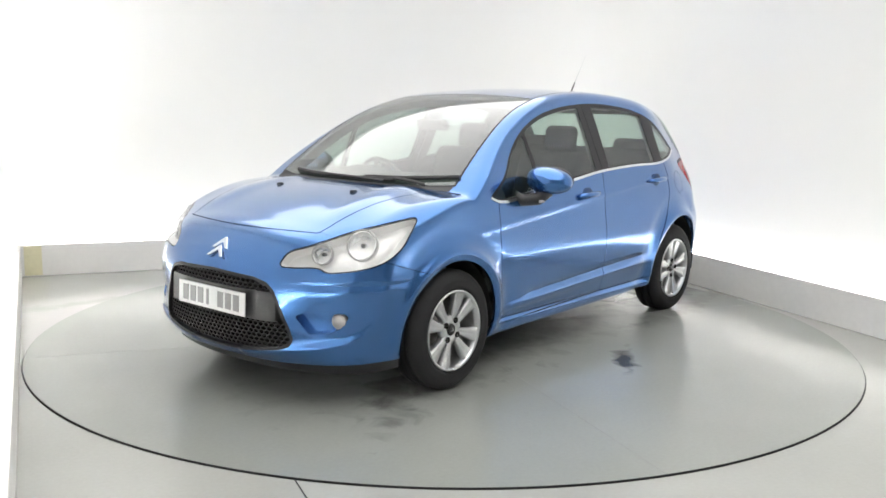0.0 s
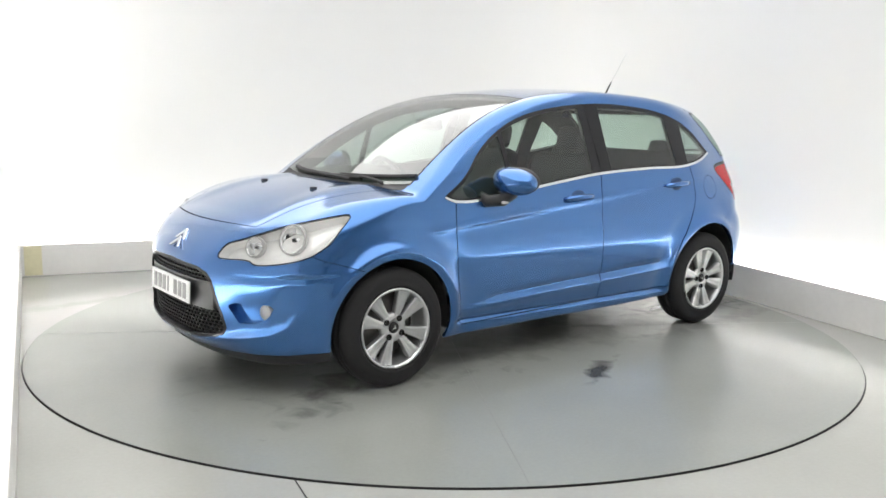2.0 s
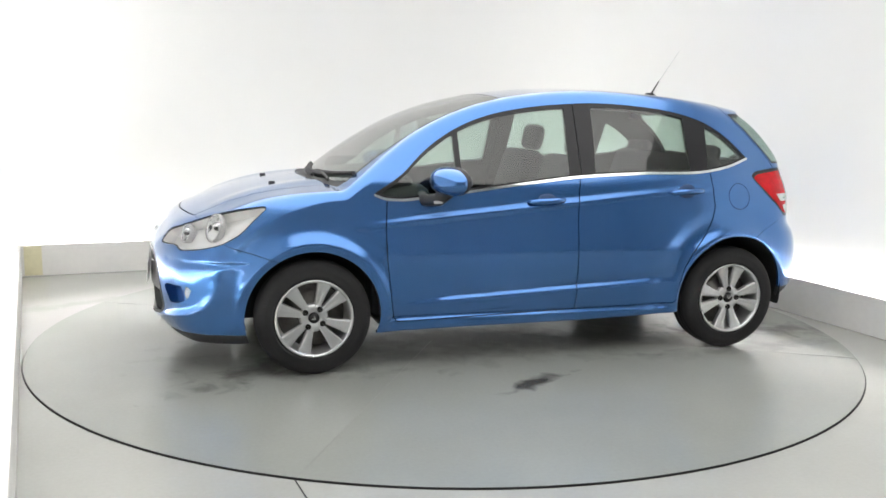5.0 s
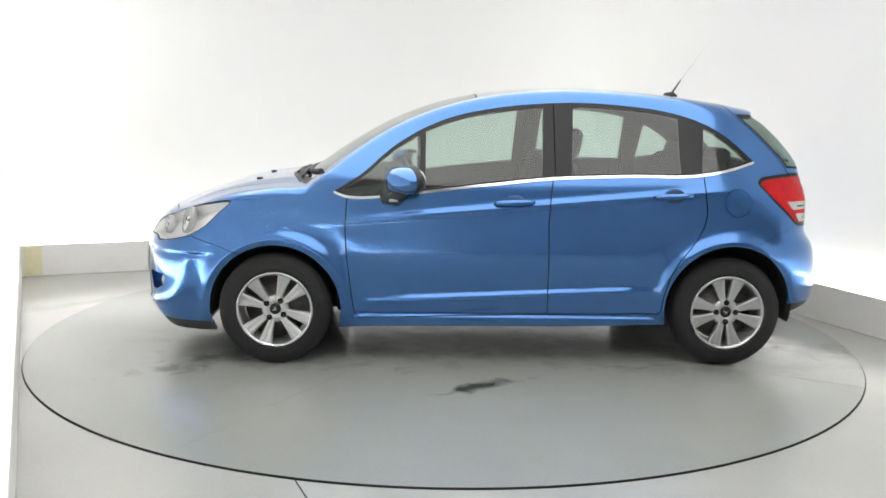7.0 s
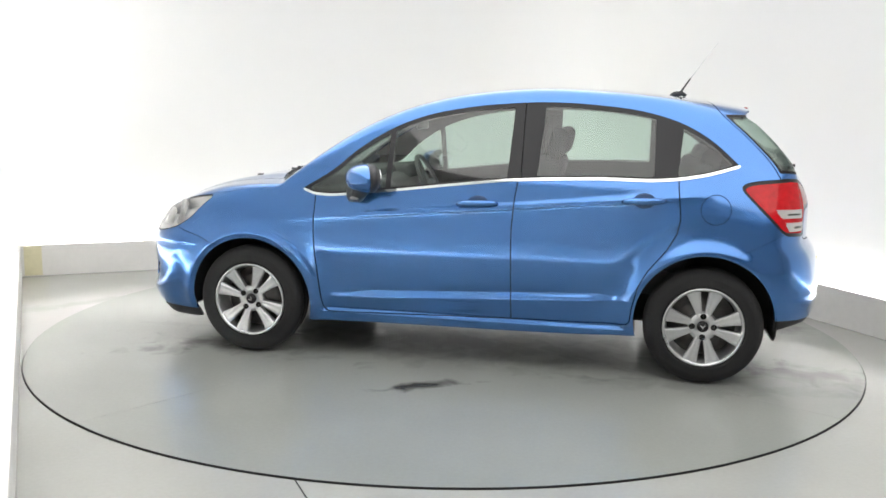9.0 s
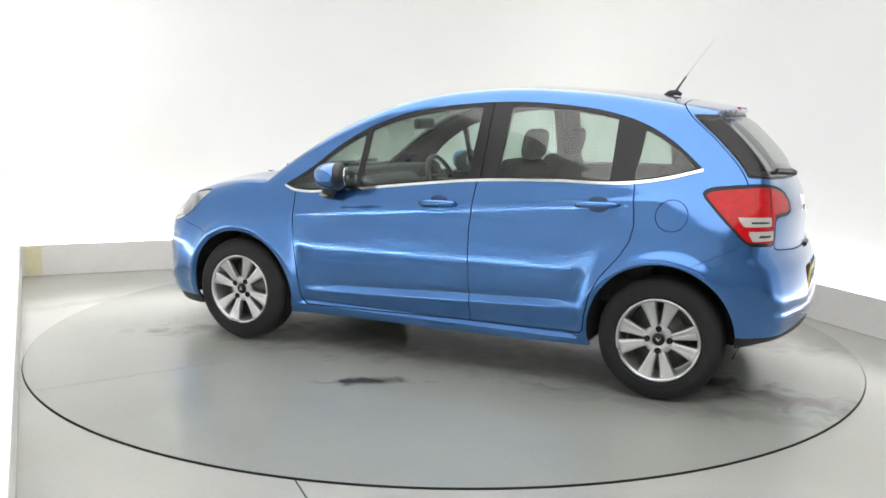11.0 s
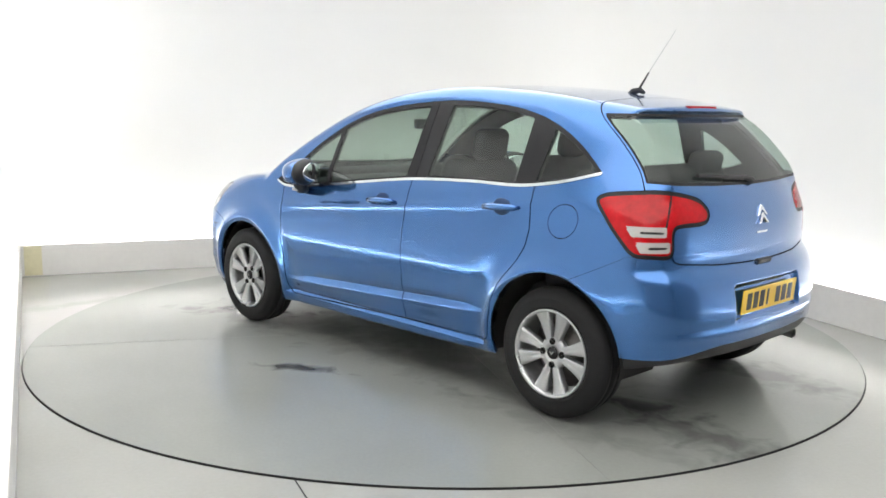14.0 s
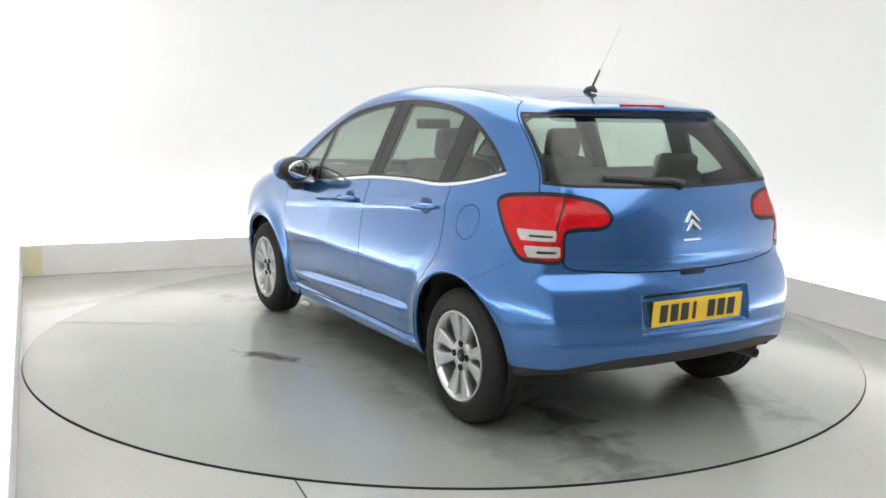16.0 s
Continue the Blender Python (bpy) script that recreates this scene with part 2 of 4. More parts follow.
    structure("ceiling", a_box((RIGHT - LEFT + 2 * t + 2 * w, deep + t + 2 * w, 0.1), pose((LEFT + RIGHT) / 2, mid_v, HIGH + 0.05)), WALL, "plain white booth ceiling", "ceiling")
    kw, kh = 0.03, 0.25
    structure("kerb_back", a_box((RIGHT - LEFT, kw, kh), pose((LEFT + RIGHT) / 2, BACK + kw / 2, kh / 2), 0.004), KERB, "low white kerb board before the back wall, scuffed", "kerb")
    structure("kerb_left", a_box((kw, deep + kw, kh), pose(LEFT - kw / 2, mid_v + kw / 2, kh / 2), 0.004), KERB, "low white kerb board before the side wall, scuffed", "kerb", LEFT_SIDE)
    structure("kerb_right", a_box((kw, BACK - OPEN + kw, kh), pose(RIGHT + kw / 2, (BACK + OPEN + kw) / 2, kh / 2), 0.004), KERB, "low white kerb board before the side wall, scuffed", "kerb")
    structure("kerb_tape", a_box((0.13, 0.003, 0.235), pose(LEFT + 0.085, BACK - 0.002, 0.125)), TAPE, "yellowed patch of tape on the white kerb board", "tape")
    # light strips hidden behind the kerb
    for name, size, at in (("cove_light", (RIGHT - LEFT, 0.04, 0.03), (((LEFT + RIGHT) / 2, BACK + 0.062, 0.19))),
                           ("cove_light", (0.04, deep - 0.4, 0.03), (LEFT - 0.062, mid_v, 0.19)), ("cove_light", (0.04, BACK - OPEN - 0.3, 0.03), (RIGHT + 0.062, (BACK + OPEN) / 2, 0.19))):
        ob = tagged(part(name, a_box(size, pose(*at), 0.004), COVE_LEFT if at[0] < LEFT else COVE), "white light strip in the trough behind the kerb", "light strip", "cove lights")
        ob.matrix_world = LEFT_SIDE if at[0] < LEFT else ROOM
        bm = a_box((size[0], size[1], 0.17), pose(at[0], at[1], 0.0875))
        part("channel", bm, KERB, ob)
    # glowing panels out of view, added to fill the booth from above
    for i in range(2):
        for j in range(4):
            ob = new("ceiling_fill")
            tagged(ob, "added white fill light panel on the unseen ceiling", "ceiling light", "ceiling lights")
            ob.matrix_world = ROOM @ pose(-0.98 + 2.0 * i, 1.55 - 1.95 * j, HIGH)
            part("frame", a_box((2.0, 1.95, 0.03), pose(0, 0, -0.016), 0.006), KERB, ob)
            part("diffuser", a_box((1.992, 1.942, 0.012), pose(0, 0, -0.037), 0.003), PANEL, ob)


booth()

table = tagged(part("turntable", lathe([(0.001, 0.0), (DISC_R - 0.003, 0.0), (DISC_R - 0.003, -0.05), (0.001, -0.05)], 240), DISC), "round grey painted turntable set flush in the floor", "turntable")
# the disc's side is coloured black for the shadow line at its step
part("edge_ring", lathe([(DISC_R - 0.0028, -0.05), (DISC_R - 0.0028, -0.0005), (DISC_R - 0.001, -0.001), (DISC_R, -0.003), (DISC_R, -0.06)], 240), RUBBER, table, "turntable rim blackened as the gap's shade")
for turn in (60.5, 150.5, 240.5, 330.5):
    part("plate_joint", a_box((2.1, 0.003, 0.003), pose(0, 0, -0.0009, 0, 0, turn) @ pose(1.39, 0, 0)), JOINT, table, "thin dark joint between the turntable's plates")


# ---- car body: one smooth form, cut into its panels ----
def curve(*knots):
    """A smooth curve through (x, value) knots."""
    k = np.array(sorted(knots), float)
    xs, ys = k[:, 0], k[:, 1]
    slope = np.diff(ys) / np.diff(xs)
    tangent = np.concatenate([slope[:1], (slope[1:] * np.diff(xs)[:-1] + slope[:-1] * np.diff(xs)[1:]) / (xs[2:] - xs[:-2]), slope[-1:]])

    def at(x):
        x = np.clip(x, xs[0], xs[-1])
        i = np.clip(np.searchsorted(xs, x) - 1, 0, len(xs) - 2)
        h = xs[i + 1] - xs[i]
        s = (x - xs[i]) / h
        return (ys[i] * (1 + 2 * s) * (1 - s) ** 2 + tangent[i] * h * s * (1 - s) ** 2
                + ys[i + 1] * s * s * (3 - 2 * s) - tangent[i + 1] * h * s * s * (1 - s))
    return at


def ramp(a, b, x):
    s = np.clip((x - a) / (b - a), 0, 1)
    return s * s * (3 - 2 * s)


def bell(x, mid, wide):
    return np.exp(-((x - mid) / wide) ** 2)


def smax(a, b, k):
    h = np.clip(0.5 + 0.5 * (a - b) / k, 0, 1)
    return b + (a - b) * h + k * h * (1 - h)


AXLE = 1.233
hood_z = curve((2.10, 0.60), (2.04, 0.665), (1.97, 0.745), (1.88, 0.81), (1.76, 0.86), (1.58, 0.92), (1.37, 0.965), (1.15, 0.988), (0.9, 0.985), (0.5, 0.96))
screen_z = curve((1.45, 0.74), (1.15, 0.975), (0.9, 1.155), (0.63, 1.312), (0.45, 1.388), (0.16, 1.466), (-0.1, 1.502), (-0.35, 1.517), (-0.7, 1.508), (-0.95, 1.49), (-1.17, 1.463), (-1.4, 1.427), (-1.6, 1.38))
screen_crown = curve((1.2, 0.15), (0.9, 0.13), (0.6, 0.11), (0.2, 0.085), (-0.4, 0.075), (-1.2, 0.09), (-1.6, 0.12))
plan_y = curve((2.1, 0.74), (1.9, 0.775), (1.7, 0.81), (1.4, 0.845), (1.1, 0.848), (0.7, 0.838), (0.2, 0.836), (-0.4, 0.838), (-0.9, 0.846), (-1.25, 0.848), (-1.55, 0.81), (-1.75, 0.765), (-1.95, 0.72))
side_dy = curve((0.15, -0.07), (0.24, -0.044), (0.32, -0.030), (0.45, -0.014), (0.56, -0.003), (0.61, 0.0), (0.66, -0.003), (0.8, -0.020), (0.9, -0.036), (1.0, -0.058), (1.1, -0.1), (1.2, -0.144), (1.3, -0.188), (1.4, -0.235), (1.6, -0.34))
belt_shift = curve((2.0, 0.03), (0.9, 0.02), (0.3, 0.0), (-0.6, 0.0), (-1.0, 0.0), (-1.5, -0.06), (-1.9, -0.1))
front_x = curve((0.1, 1.90), (0.18, 1.985), (0.24, 2.035), (0.35, 2.055), (0.5, 2.058), (0.6, 2.052), (0.68, 2.03), (0.8, 1.98), (1.0, 1.9))
rear_x = curve((0.15, -1.72), (0.25, -1.80), (0.34, -1.855), (0.45, -1.872), (0.58, -1.868), (0.68, -1.84), (0.74, -1.80), (0.8, -1.797), (0.93, -1.79), (1.04, -1.745), (1.1, -1.705), (1.25, -1.580), (1.33, -1.497), (1.380, -1.443), (1.397, -1.462), (1.432, -1.448), (1.5, -1.40))
sill_z = curve((2.1, 0.136), (1.7, 0.150), (0.9, 0.184), (-0.9, 0.219), (-1.5, 0.265), (-1.75, 0.315), (-1.9, 0.33))


RIDGE = ((0.2, 0.238), (0.40, 0.262), (0.60, 0.298), (0.715, 0.325), (0.765, 0.362), (0.79, 0.42), (0.81, 0.50), (0.82, 0.60))


def body_field(p):
    x, y, z = p[..., 0], np.abs(p[..., 1]), p[..., 2]
    # top: bonnet and glasshouse
    hood = hood_z(x) - (0.06 + 0.10 * ramp(1.4, 2.0, x)) * y ** 2 + 0.010 * bell(y, 0.42 + 0.10 * (x - 1.2), 0.10) * ramp(0.95, 1.2, x) * (1 - ramp(1.6, 1.85, x))
    screen = screen_z(x) - screen_crown(x) * y ** 2
    top = z - smax(hood, screen, 0.02)
    # sides
    half = plan_y(x) + side_dy(z - belt_shift(x) * ramp(0.75, 1.0, z))
    half = half - 0.03 * ramp(1.0, 1.4, z) * ramp(0.2, 0.9, x)
    half = half - 0.05 * ramp(0.7, 1.25, z) * ramp(-0.9, -1.55, x) ** 1.5
    for ax in (AXLE, -AXLE):
        r = np.hypot(x - ax, z - 0.31)
        half = half + (0.019 - 0.008 * ramp(-1.40, -1.52, x)) * bell(r, 0.380, 0.036 + 0.030 * ramp(-1.40, -1.52, x)) * ramp(0.18, 0.3, z) - 0.006 * bell(r, 0.48, 0.05) * ramp(-1.50, -1.35, x)
    along = ramp(0.86, 0.70, x) * ramp(-0.90, -0.72, x)
    fall = 0.417 - 0.048 * x
    half = half - 0.011 * bell(z, fall, 0.018) * along * ramp(0.66, 0.5, x) * ramp(-0.80, -0.62, x) + 0.008 * bell(z, fall - 0.045, 0.026) * along
    half = half - 0.006 * bell(z, 0.30, 0.03) * along
    half = half + 0.007 * bell(z, 0.862 - 0.09 * x, 0.020) * ramp(1.2, 0.6, x) * ramp(-1.3, -1.0, x)
    half = half - 0.012 * bell(z, 0.275, 0.012) * ramp(0.9, 0.8, x) * ramp(-0.9, -0.8, x)
    side = y - half
    # nose and tail
    nose = front_x(z) - 0.42 * y ** 2.4 - 0.02 * ramp(0.62, 0.72, z) * ramp(0.6, 0.2, y)
    # fog lamp pockets and the fold that runs round them
    q = np.hypot((y - 0.625) / 1.5, z - 0.425)
    nose = nose - 0.012 * bell(q, 0.0, 0.085)
    front = x - nose
    tail = rear_x(z) + 0.30 * y ** 2.6 - 0.04 * ramp(1.0, 1.15, z) * ramp(0.40, 0.62, y)
    tail = tail + 0.022 * ramp(0.480, 0.50, z) * ramp(0.650, 0.63, z) * ramp(0.315, 0.285, y)
    tail = tail - 0.005 * bell(z, 0.44, 0.022)
    back = (tail - x)
    f = smax(top, side, 0.05 + 0.07 * ramp(1.1, 1.5, x) + 0.05 * ramp(-0.9, -1.4, x))
    f = smax(f, front * 0.9, 0.05 + 0.10 * ramp(0.35, 0.7, y))
    f = smax(f, back * 0.9, 0.02 + 0.10 * ramp(0.35, 0.75, y) * ramp(1.3, 0.9, z))
    # ridge that runs under the fog lamps and up the bumper's corners, and a groove below the lamps
    ridge = np.full(x.shape, 9.0)
    for (y0, z0), (y1, z1) in zip(RIDGE, RIDGE[1:]):
        t = np.clip(((y - y0) * (y1 - y0) + (z - z0) * (z1 - z0)) / ((y1 - y0) ** 2 + (z1 - z0) ** 2), 0, 1)
        ridge = np.minimum(ridge, np.hypot(y - y0 - t * (y1 - y0), z - z0 - t * (z1 - z0)))
    ahead = ramp(1.50, 1.60, x)
    f = f - ahead * (0.009 * bell(ridge, 0, 0.024) - 0.0045 * bell(z, 0.592, 0.014) * ramp(0.50, 0.56, y))
    return smax(f, sill_z(x) - z, 0.03)


def gradient(p, e=0.002):
    g = np.stack([body_field(p + d) - body_field(p - d) for d in np.eye(3) * e], -1)
    return g / np.maximum(np.linalg.norm(g, axis=-1, keepdims=True), 1e-9), np.linalg.norm(g, axis=-1) / (2 * e)


def mesh_half(h=0.0115):
    """The left half of the form as one even net of triangles."""
    lo = np.array([-1.95, -2 * h, 0.08])
    n = np.ceil((np.array([2.15, 0.92, 1.58]) - lo) / h).astype(int)
    ax = [lo[i] + h * np.arange(n[i]) for i in range(3)]
    # a coarse pass tells where the surface can lie, a fine one follows it there
    G = body_field(np.stack(np.meshgrid(ax[0][::4], ax[1][::4], ax[2][::4], indexing="ij"), -1))
    G = G.repeat(4, 0).repeat(4, 1).repeat(4, 2)[:n[0], :n[1], :n[2]].copy()
    near = np.argwhere(np.abs(G) < 0.16)
    G[tuple(near.T)] = body_field(lo + near * h)
    S = G < 0
    c = [S[i:n[0] - 1 + i, j:n[1] - 1 + j, k:n[2] - 1 + k] for i in (0, 1) for j in (0, 1) for k in (0, 1)]
    total = sum(a.astype(int) for a in c)
    active = (total > 0) & (total < 8)
    ids = np.full(active.shape, -1)
    ids[active] = np.arange(active.sum())
    V = lo + (np.argwhere(active) + 0.5) * h
    quads = []
    for axis in range(3):
        o = [a for a in range(3) if a != axis]
        A = np.moveaxis(S, [axis, *o], [0, 1, 2])
        I = np.moveaxis(ids, [axis, *o], [0, 1, 2])
        a, b = A[:-1, 1:-1, 1:-1], A[1:, 1:-1, 1:-1]
        q = np.stack([I[:, :-1, :-1], I[:, 1:, :-1], I[:, 1:, 1:], I[:, :-1, 1:]], -1)
        up, down = a & ~b, ~a & b
        if axis == 1:
            up, down = down, up
        quads += [q[up], q[down][:, ::-1]]
    Q = np.concatenate(quads)
    for _ in range(5):
        g, m = gradient(V)
        V = V - g * np.clip(body_field(V) / np.maximum(m, 0.3), -h, h)[:, None]
    F = np.concatenate([Q[:, [0, 1, 2]], Q[:, [0, 2, 3]]])
    return V, F


def split(V, F, g):
    """Cuts the triangles F along g = 0: new vertices, the faces with g > 0, and those with g < 0."""
    g = np.where(np.abs(g) < 1e-5, 1e-5, g)
    s = g[F] > 0
    n = s.sum(1)
    mixed = (n == 1) | (n == 2)
    M, sm, lone1 = F[mixed], s[mixed], n[mixed] == 1
    lone = np.where(lone1, sm.argmax(1), sm.argmin(1))
    r = np.arange(len(M))
    a, b, c = M[r, lone], M[r, (lone + 1) % 3], M[r, (lone + 2) % 3]
    E = np.sort(np.concatenate([np.stack([a, b], 1), np.stack([a, c], 1)]), 1)
    U, inv = np.unique(E, axis=0, return_inverse=True)
    inv = inv.ravel()
    t = (g[U[:, 0]] / (g[U[:, 0]] - g[U[:, 1]]))[:, None]
    W = np.concatenate([V, V[U[:, 0]] * (1 - t) + V[U[:, 1]] * t])
    ab, ac = len(V) + inv[:len(M)], len(V) + inv[len(M):]
    tip = np.stack([a, ab, ac], 1)
    rest = np.concatenate([np.stack([ab, b, c], 1), np.stack([ab, c, ac], 1)])
    two = np.concatenate([lone1, lone1])
    return (W, np.concatenate([F[n == 3], tip[lone1], rest[~two]]), np.concatenate([F[n == 0], tip[~lone1], rest[two]]))


def outline(a, b, *corners, soft=0.0):
    """Signed distance to a polygon in the plane (a, b): positive inside. soft rounds its corners."""
    P = np.array(corners, float)
    Q = np.roll(P, -1, 0)
    d, odd = np.full(a.shape, 9.0), np.zeros(a.shape, bool)
    for (x0, y0), (x1, y1) in zip(P, Q):
        t = np.clip(((a - x0) * (x1 - x0) + (b - y0) * (y1 - y0)) / ((x1 - x0) ** 2 + (y1 - y0) ** 2), 0, 1)
        d = np.minimum(d, np.hypot(a - x0 - t * (x1 - x0), b - y0 - t * (y1 - y0)))
        if y1 != y0:
            odd ^= ((y0 > b) != (y1 > b)) & (a < (x1 - x0) * (b - y0) / (y1 - y0) + x0)
    return np.where(odd, d, -d) + soft


def soften(*corners):
    """Cuts the corners of an outline, twice."""
    for _ in range(2):
        corners = [(a[0] * k + b[0] * (1 - k), a[1] * k + b[1] * (1 - k)) for a, b in zip(corners, corners[1:] + corners[:1]) for k in (0.78, 0.22)]
    return corners


# ---- the car ----
car = tagged(new("car"), "blue metallic five-door hatchback standing on the turntable", "car")
SEAT = pose(CF[0], CF[1], 0)      # where the car stands on the turntable
HALF_V, HALF_F = mesh_half(0.0125)


def place(ob):
    ob.matrix_local = SEAT
    return ob


def shell(name, V, F, mat, parent, both=False, right=False, rim=0.018, lift=0.0, label=""):
    """One panel from the form: its faces, folded in at the edges. both: with its mirror image as one piece."""
    used, inv = np.unique(F, return_inverse=True)
    P, T = V[used].copy(), inv.reshape(F.shape)
    P[np.abs(P[:, 1]) < 2e-4, 1] = 0
    N, _ = gradient(P)
    P = P + N * lift
    if both:
        n = len(P)
        mid = np.abs(P[:, 1]) < 1e-6
        other = np.where(mid, np.arange(n), np.arange(n) + n)
        P, N = np.concatenate([P, P * [1, -1, 1]]), np.concatenate([N, N * [1, -1, 1]])
        T = np.concatenate([T, other[T][:, ::-1]])
    elif right:
        P, N, T = P * [1, -1, 1], N * [1, -1, 1], T[:, ::-1]
    T = T[(T[:, 0] != T[:, 1]) & (T[:, 1] != T[:, 2]) & (T[:, 2] != T[:, 0])]
    edges = np.concatenate([T[:, [0, 1]], T[:, [1, 2]], T[:, [2, 0]]])
    key = edges[:, 0].astype(np.int64) * 10000000 + edges[:, 1]
    back = edges[:, 1].astype(np.int64) * 10000000 + edges[:, 0]
    free = edges[~np.isin(key, back)]
    faces = [tuple(t) for t in T.tolist()]
    main = len(faces)
    verts = P
    if rim:
        b, binv = np.unique(free, return_inverse=True)
        binv = binv.reshape(free.shape)
        step = P[b] - N[b] * rim
        outer = len(P) + np.arange(len(b))
        verts = np.concatenate([P, P[b], step])
        inner = outer + len(b)
        faces += [(int(outer[j]), int(outer[i]), int(inner[i]), int(inner[j])) for i, j in binv]
    data = bpy.data.meshes.new(name)
    data.from_pydata(verts.tolist(), [], faces)
    data.polygons.foreach_set("use_smooth", [True] * len(faces))
    data.materials.append(mat)
    normals = np.zeros((len(data.loops), 3))
    where = np.empty(len(data.loops), int)
    data.loops.foreach_get("vertex_index", where)
    normals[:3 * main] = N[where[:3 * main]]
    data.normals_split_custom_set(normals.tolist())
    ob = new(name, data)
    ob.parent = parent
    if parent is car:
        place(ob)
    return tagged(ob, label)


GAP = 0.0028


class Sheet:
    """The half form while it is cut: vertices, and named pieces of faces."""

    def __init__(self, V, F):
        self.V, self.F = V, {"rest": F}

    def cut(self, source, name, field, gap=0.0):
        """Moves the faces of source with field > 0 into the piece name; a gap drops a strip on both sides of the line."""
        a = self.F.get(source)
        self.V, inside, out = split(self.V, a, field(self.V) - gap)
        if gap:
            self.V, line, out = split(self.V, out, field(self.V) + gap)
            self.F["gap"] = np.concatenate([self.F["gap"], line]) if "gap" in self.F else line
        self.F[source] = out
        self.F[name] = np.concatenate([self.F[name], inside]) if name in self.F else inside


sheet = Sheet(HALF_V, HALF_F)
X = lambda v: v[:, 0]
Y = lambda v: v[:, 1]
Z = lambda v: v[:, 2]
sheet.cut("rest", "left", lambda v: Y(v))
sheet.F["rest"] = sheet.F.pop("left")
sheet.cut("rest", "under", lambda v: sill_z(X(v)) + 0.012 - Z(v))
for ax, up in ((AXLE, 0.302), (-AXLE, 0.325)):
    sheet.cut("rest", "arch", lambda v: 0.352 - np.hypot(X(v) - ax, Z(v) - up))

belt = curve((0.93, 0.935), (0.90, 0.922), (0.86, 0.908), (0.80, 0.902), (0.566, 0.921), (0.075, 0.979), (-0.2, 1.009), (-0.66, 1.032), (-1.058, 1.042), (-1.21, 1.067), (-1.38, 1.113))
cant = curve((0.93, 0.935), (0.757, 1.046), (0.633, 1.156), (0.45, 1.273), (0.266, 1.346), (0.083, 1.386), (-0.192, 1.418), (-0.376, 1.427), (-0.653, 1.416), (-0.9, 1.384), (-1.056, 1.340), (-1.16, 1.292), (-1.26, 1.225), (-1.34, 1.155), (-1.385, 1.113))


def dlo(v):
    x, z = X(v), Z(v)
    return np.where(Y(v) > 0.3, np.minimum(np.minimum((z - belt(x)) * 0.97, (cant(x) - z) * 0.80), np.minimum(0.92 - x, x + 1.38)), -1)


# windows and black surrounds
sheet.cut("rest", "surround", dlo)
sheet.cut("surround", "strip", lambda v: belt(X(v)) + 0.014 - Z(v))
inset = lambda v: np.minimum(dlo(v) - 0.017, Z(v) - belt(X(v)) - 0.024)
sheet.cut("surround", "quarter_front", lambda v: np.minimum(inset(v), X(v) - 0.462))
sheet.cut("surround", "pane_front", lambda v: np.minimum(inset(v), np.minimum(0.432 - X(v), X(v) + 0.195 + 0.04 * (Z(v) - 1.0))))
sheet.cut("surround", "pane_rear", lambda v: np.minimum(inset(v), np.minimum(-0.352 - 0.06 * (Z(v) - 1.0) - X(v), X(v) + 0.95)))
sheet.cut("surround", "quarter_rear", lambda v: np.minimum(inset(v), -1.065 - 0.1 * (Z(v) - 1.04) - X(v)))
sheet.cut("surround", "surround_front", lambda v: X(v) + 0.268, GAP)

# windscreen
pillar_y = curve((1.3, 0.712), (1.05, 0.672), (0.75, 0.620), (0.4, 0.556), (0.1, 0.518))
cowl_x = lambda v: 1.165 - 0.27 * Y(v) ** 2
screen = lambda v: np.where(Z(v) > 0.9, np.minimum(np.minimum(cowl_x(v) - X(v), X(v) - 0.13 - 0.06 * Y(v) ** 2), pillar_y(X(v)) - Y(v)), -1)
sheet.cut("rest", "screen_edge", screen)
sheet.cut("screen_edge", "windscreen", lambda v: screen(v) - 0.012)
# cowl panel and bonnet
bonnet_y = curve((1.95, 0.455), (1.75, 0.50), (1.3, 0.568), (1.0, 0.61))
bonnet = lambda v: np.minimum(np.minimum(1.885 - 0.30 * Y(v) ** 2 - X(v), X(v) - cowl_x(v) - 0.045), np.minimum(bonnet_y(X(v)) - Y(v), (Z(v) - 0.7) * 2))
sheet.cut("rest", "cowl", lambda v: np.where(X(v) > 0.8, np.minimum(np.minimum(X(v) - cowl_x(v), cowl_x(v) + 0.04 - X(v)), np.minimum(0.66 - Y(v), Z(v) - 0.9)), -1))
sheet.cut("rest", "bonnet", bonnet, GAP)


# lamps
def head(v):
    q = (1.95 - X(v)) + (Y(v) - 0.37)
    d = outline(q, Z(v), *soften((-0.005, 0.664), (0.06, 0.730), (0.20, 0.756), (0.46, 0.818), (0.60, 0.842), (0.751, 0.865), (0.915, 0.884), (0.86, 0.82), (0.80, 0.748), (0.70, 0.697), (0.60, 0.675), (0.48, 0.660), (0.315, 0.648), (0.265, 0.672), (0.10, 0.664)))
    return np.where(X(v) > 1.2, d, -1)


def rear_lamp(v):
    q = (-X(v) - 1.35) + (0.70 - Y(v))
    d = outline(q, Z(v), *soften((0.000, 1.012), (0.06, 1.038), (0.20, 1.050), (0.35, 1.060), (0.48, 1.050), (0.63, 1.022), (0.700, 0.965), (0.672, 0.914), (0.48, 0.912), (0.438, 0.895), (0.452, 0.776), (0.30, 0.783), (0.19, 0.786), (0.095, 0.880), (0.055, 0.930)))
    return np.where(X(v) < -1.2, d, -1)


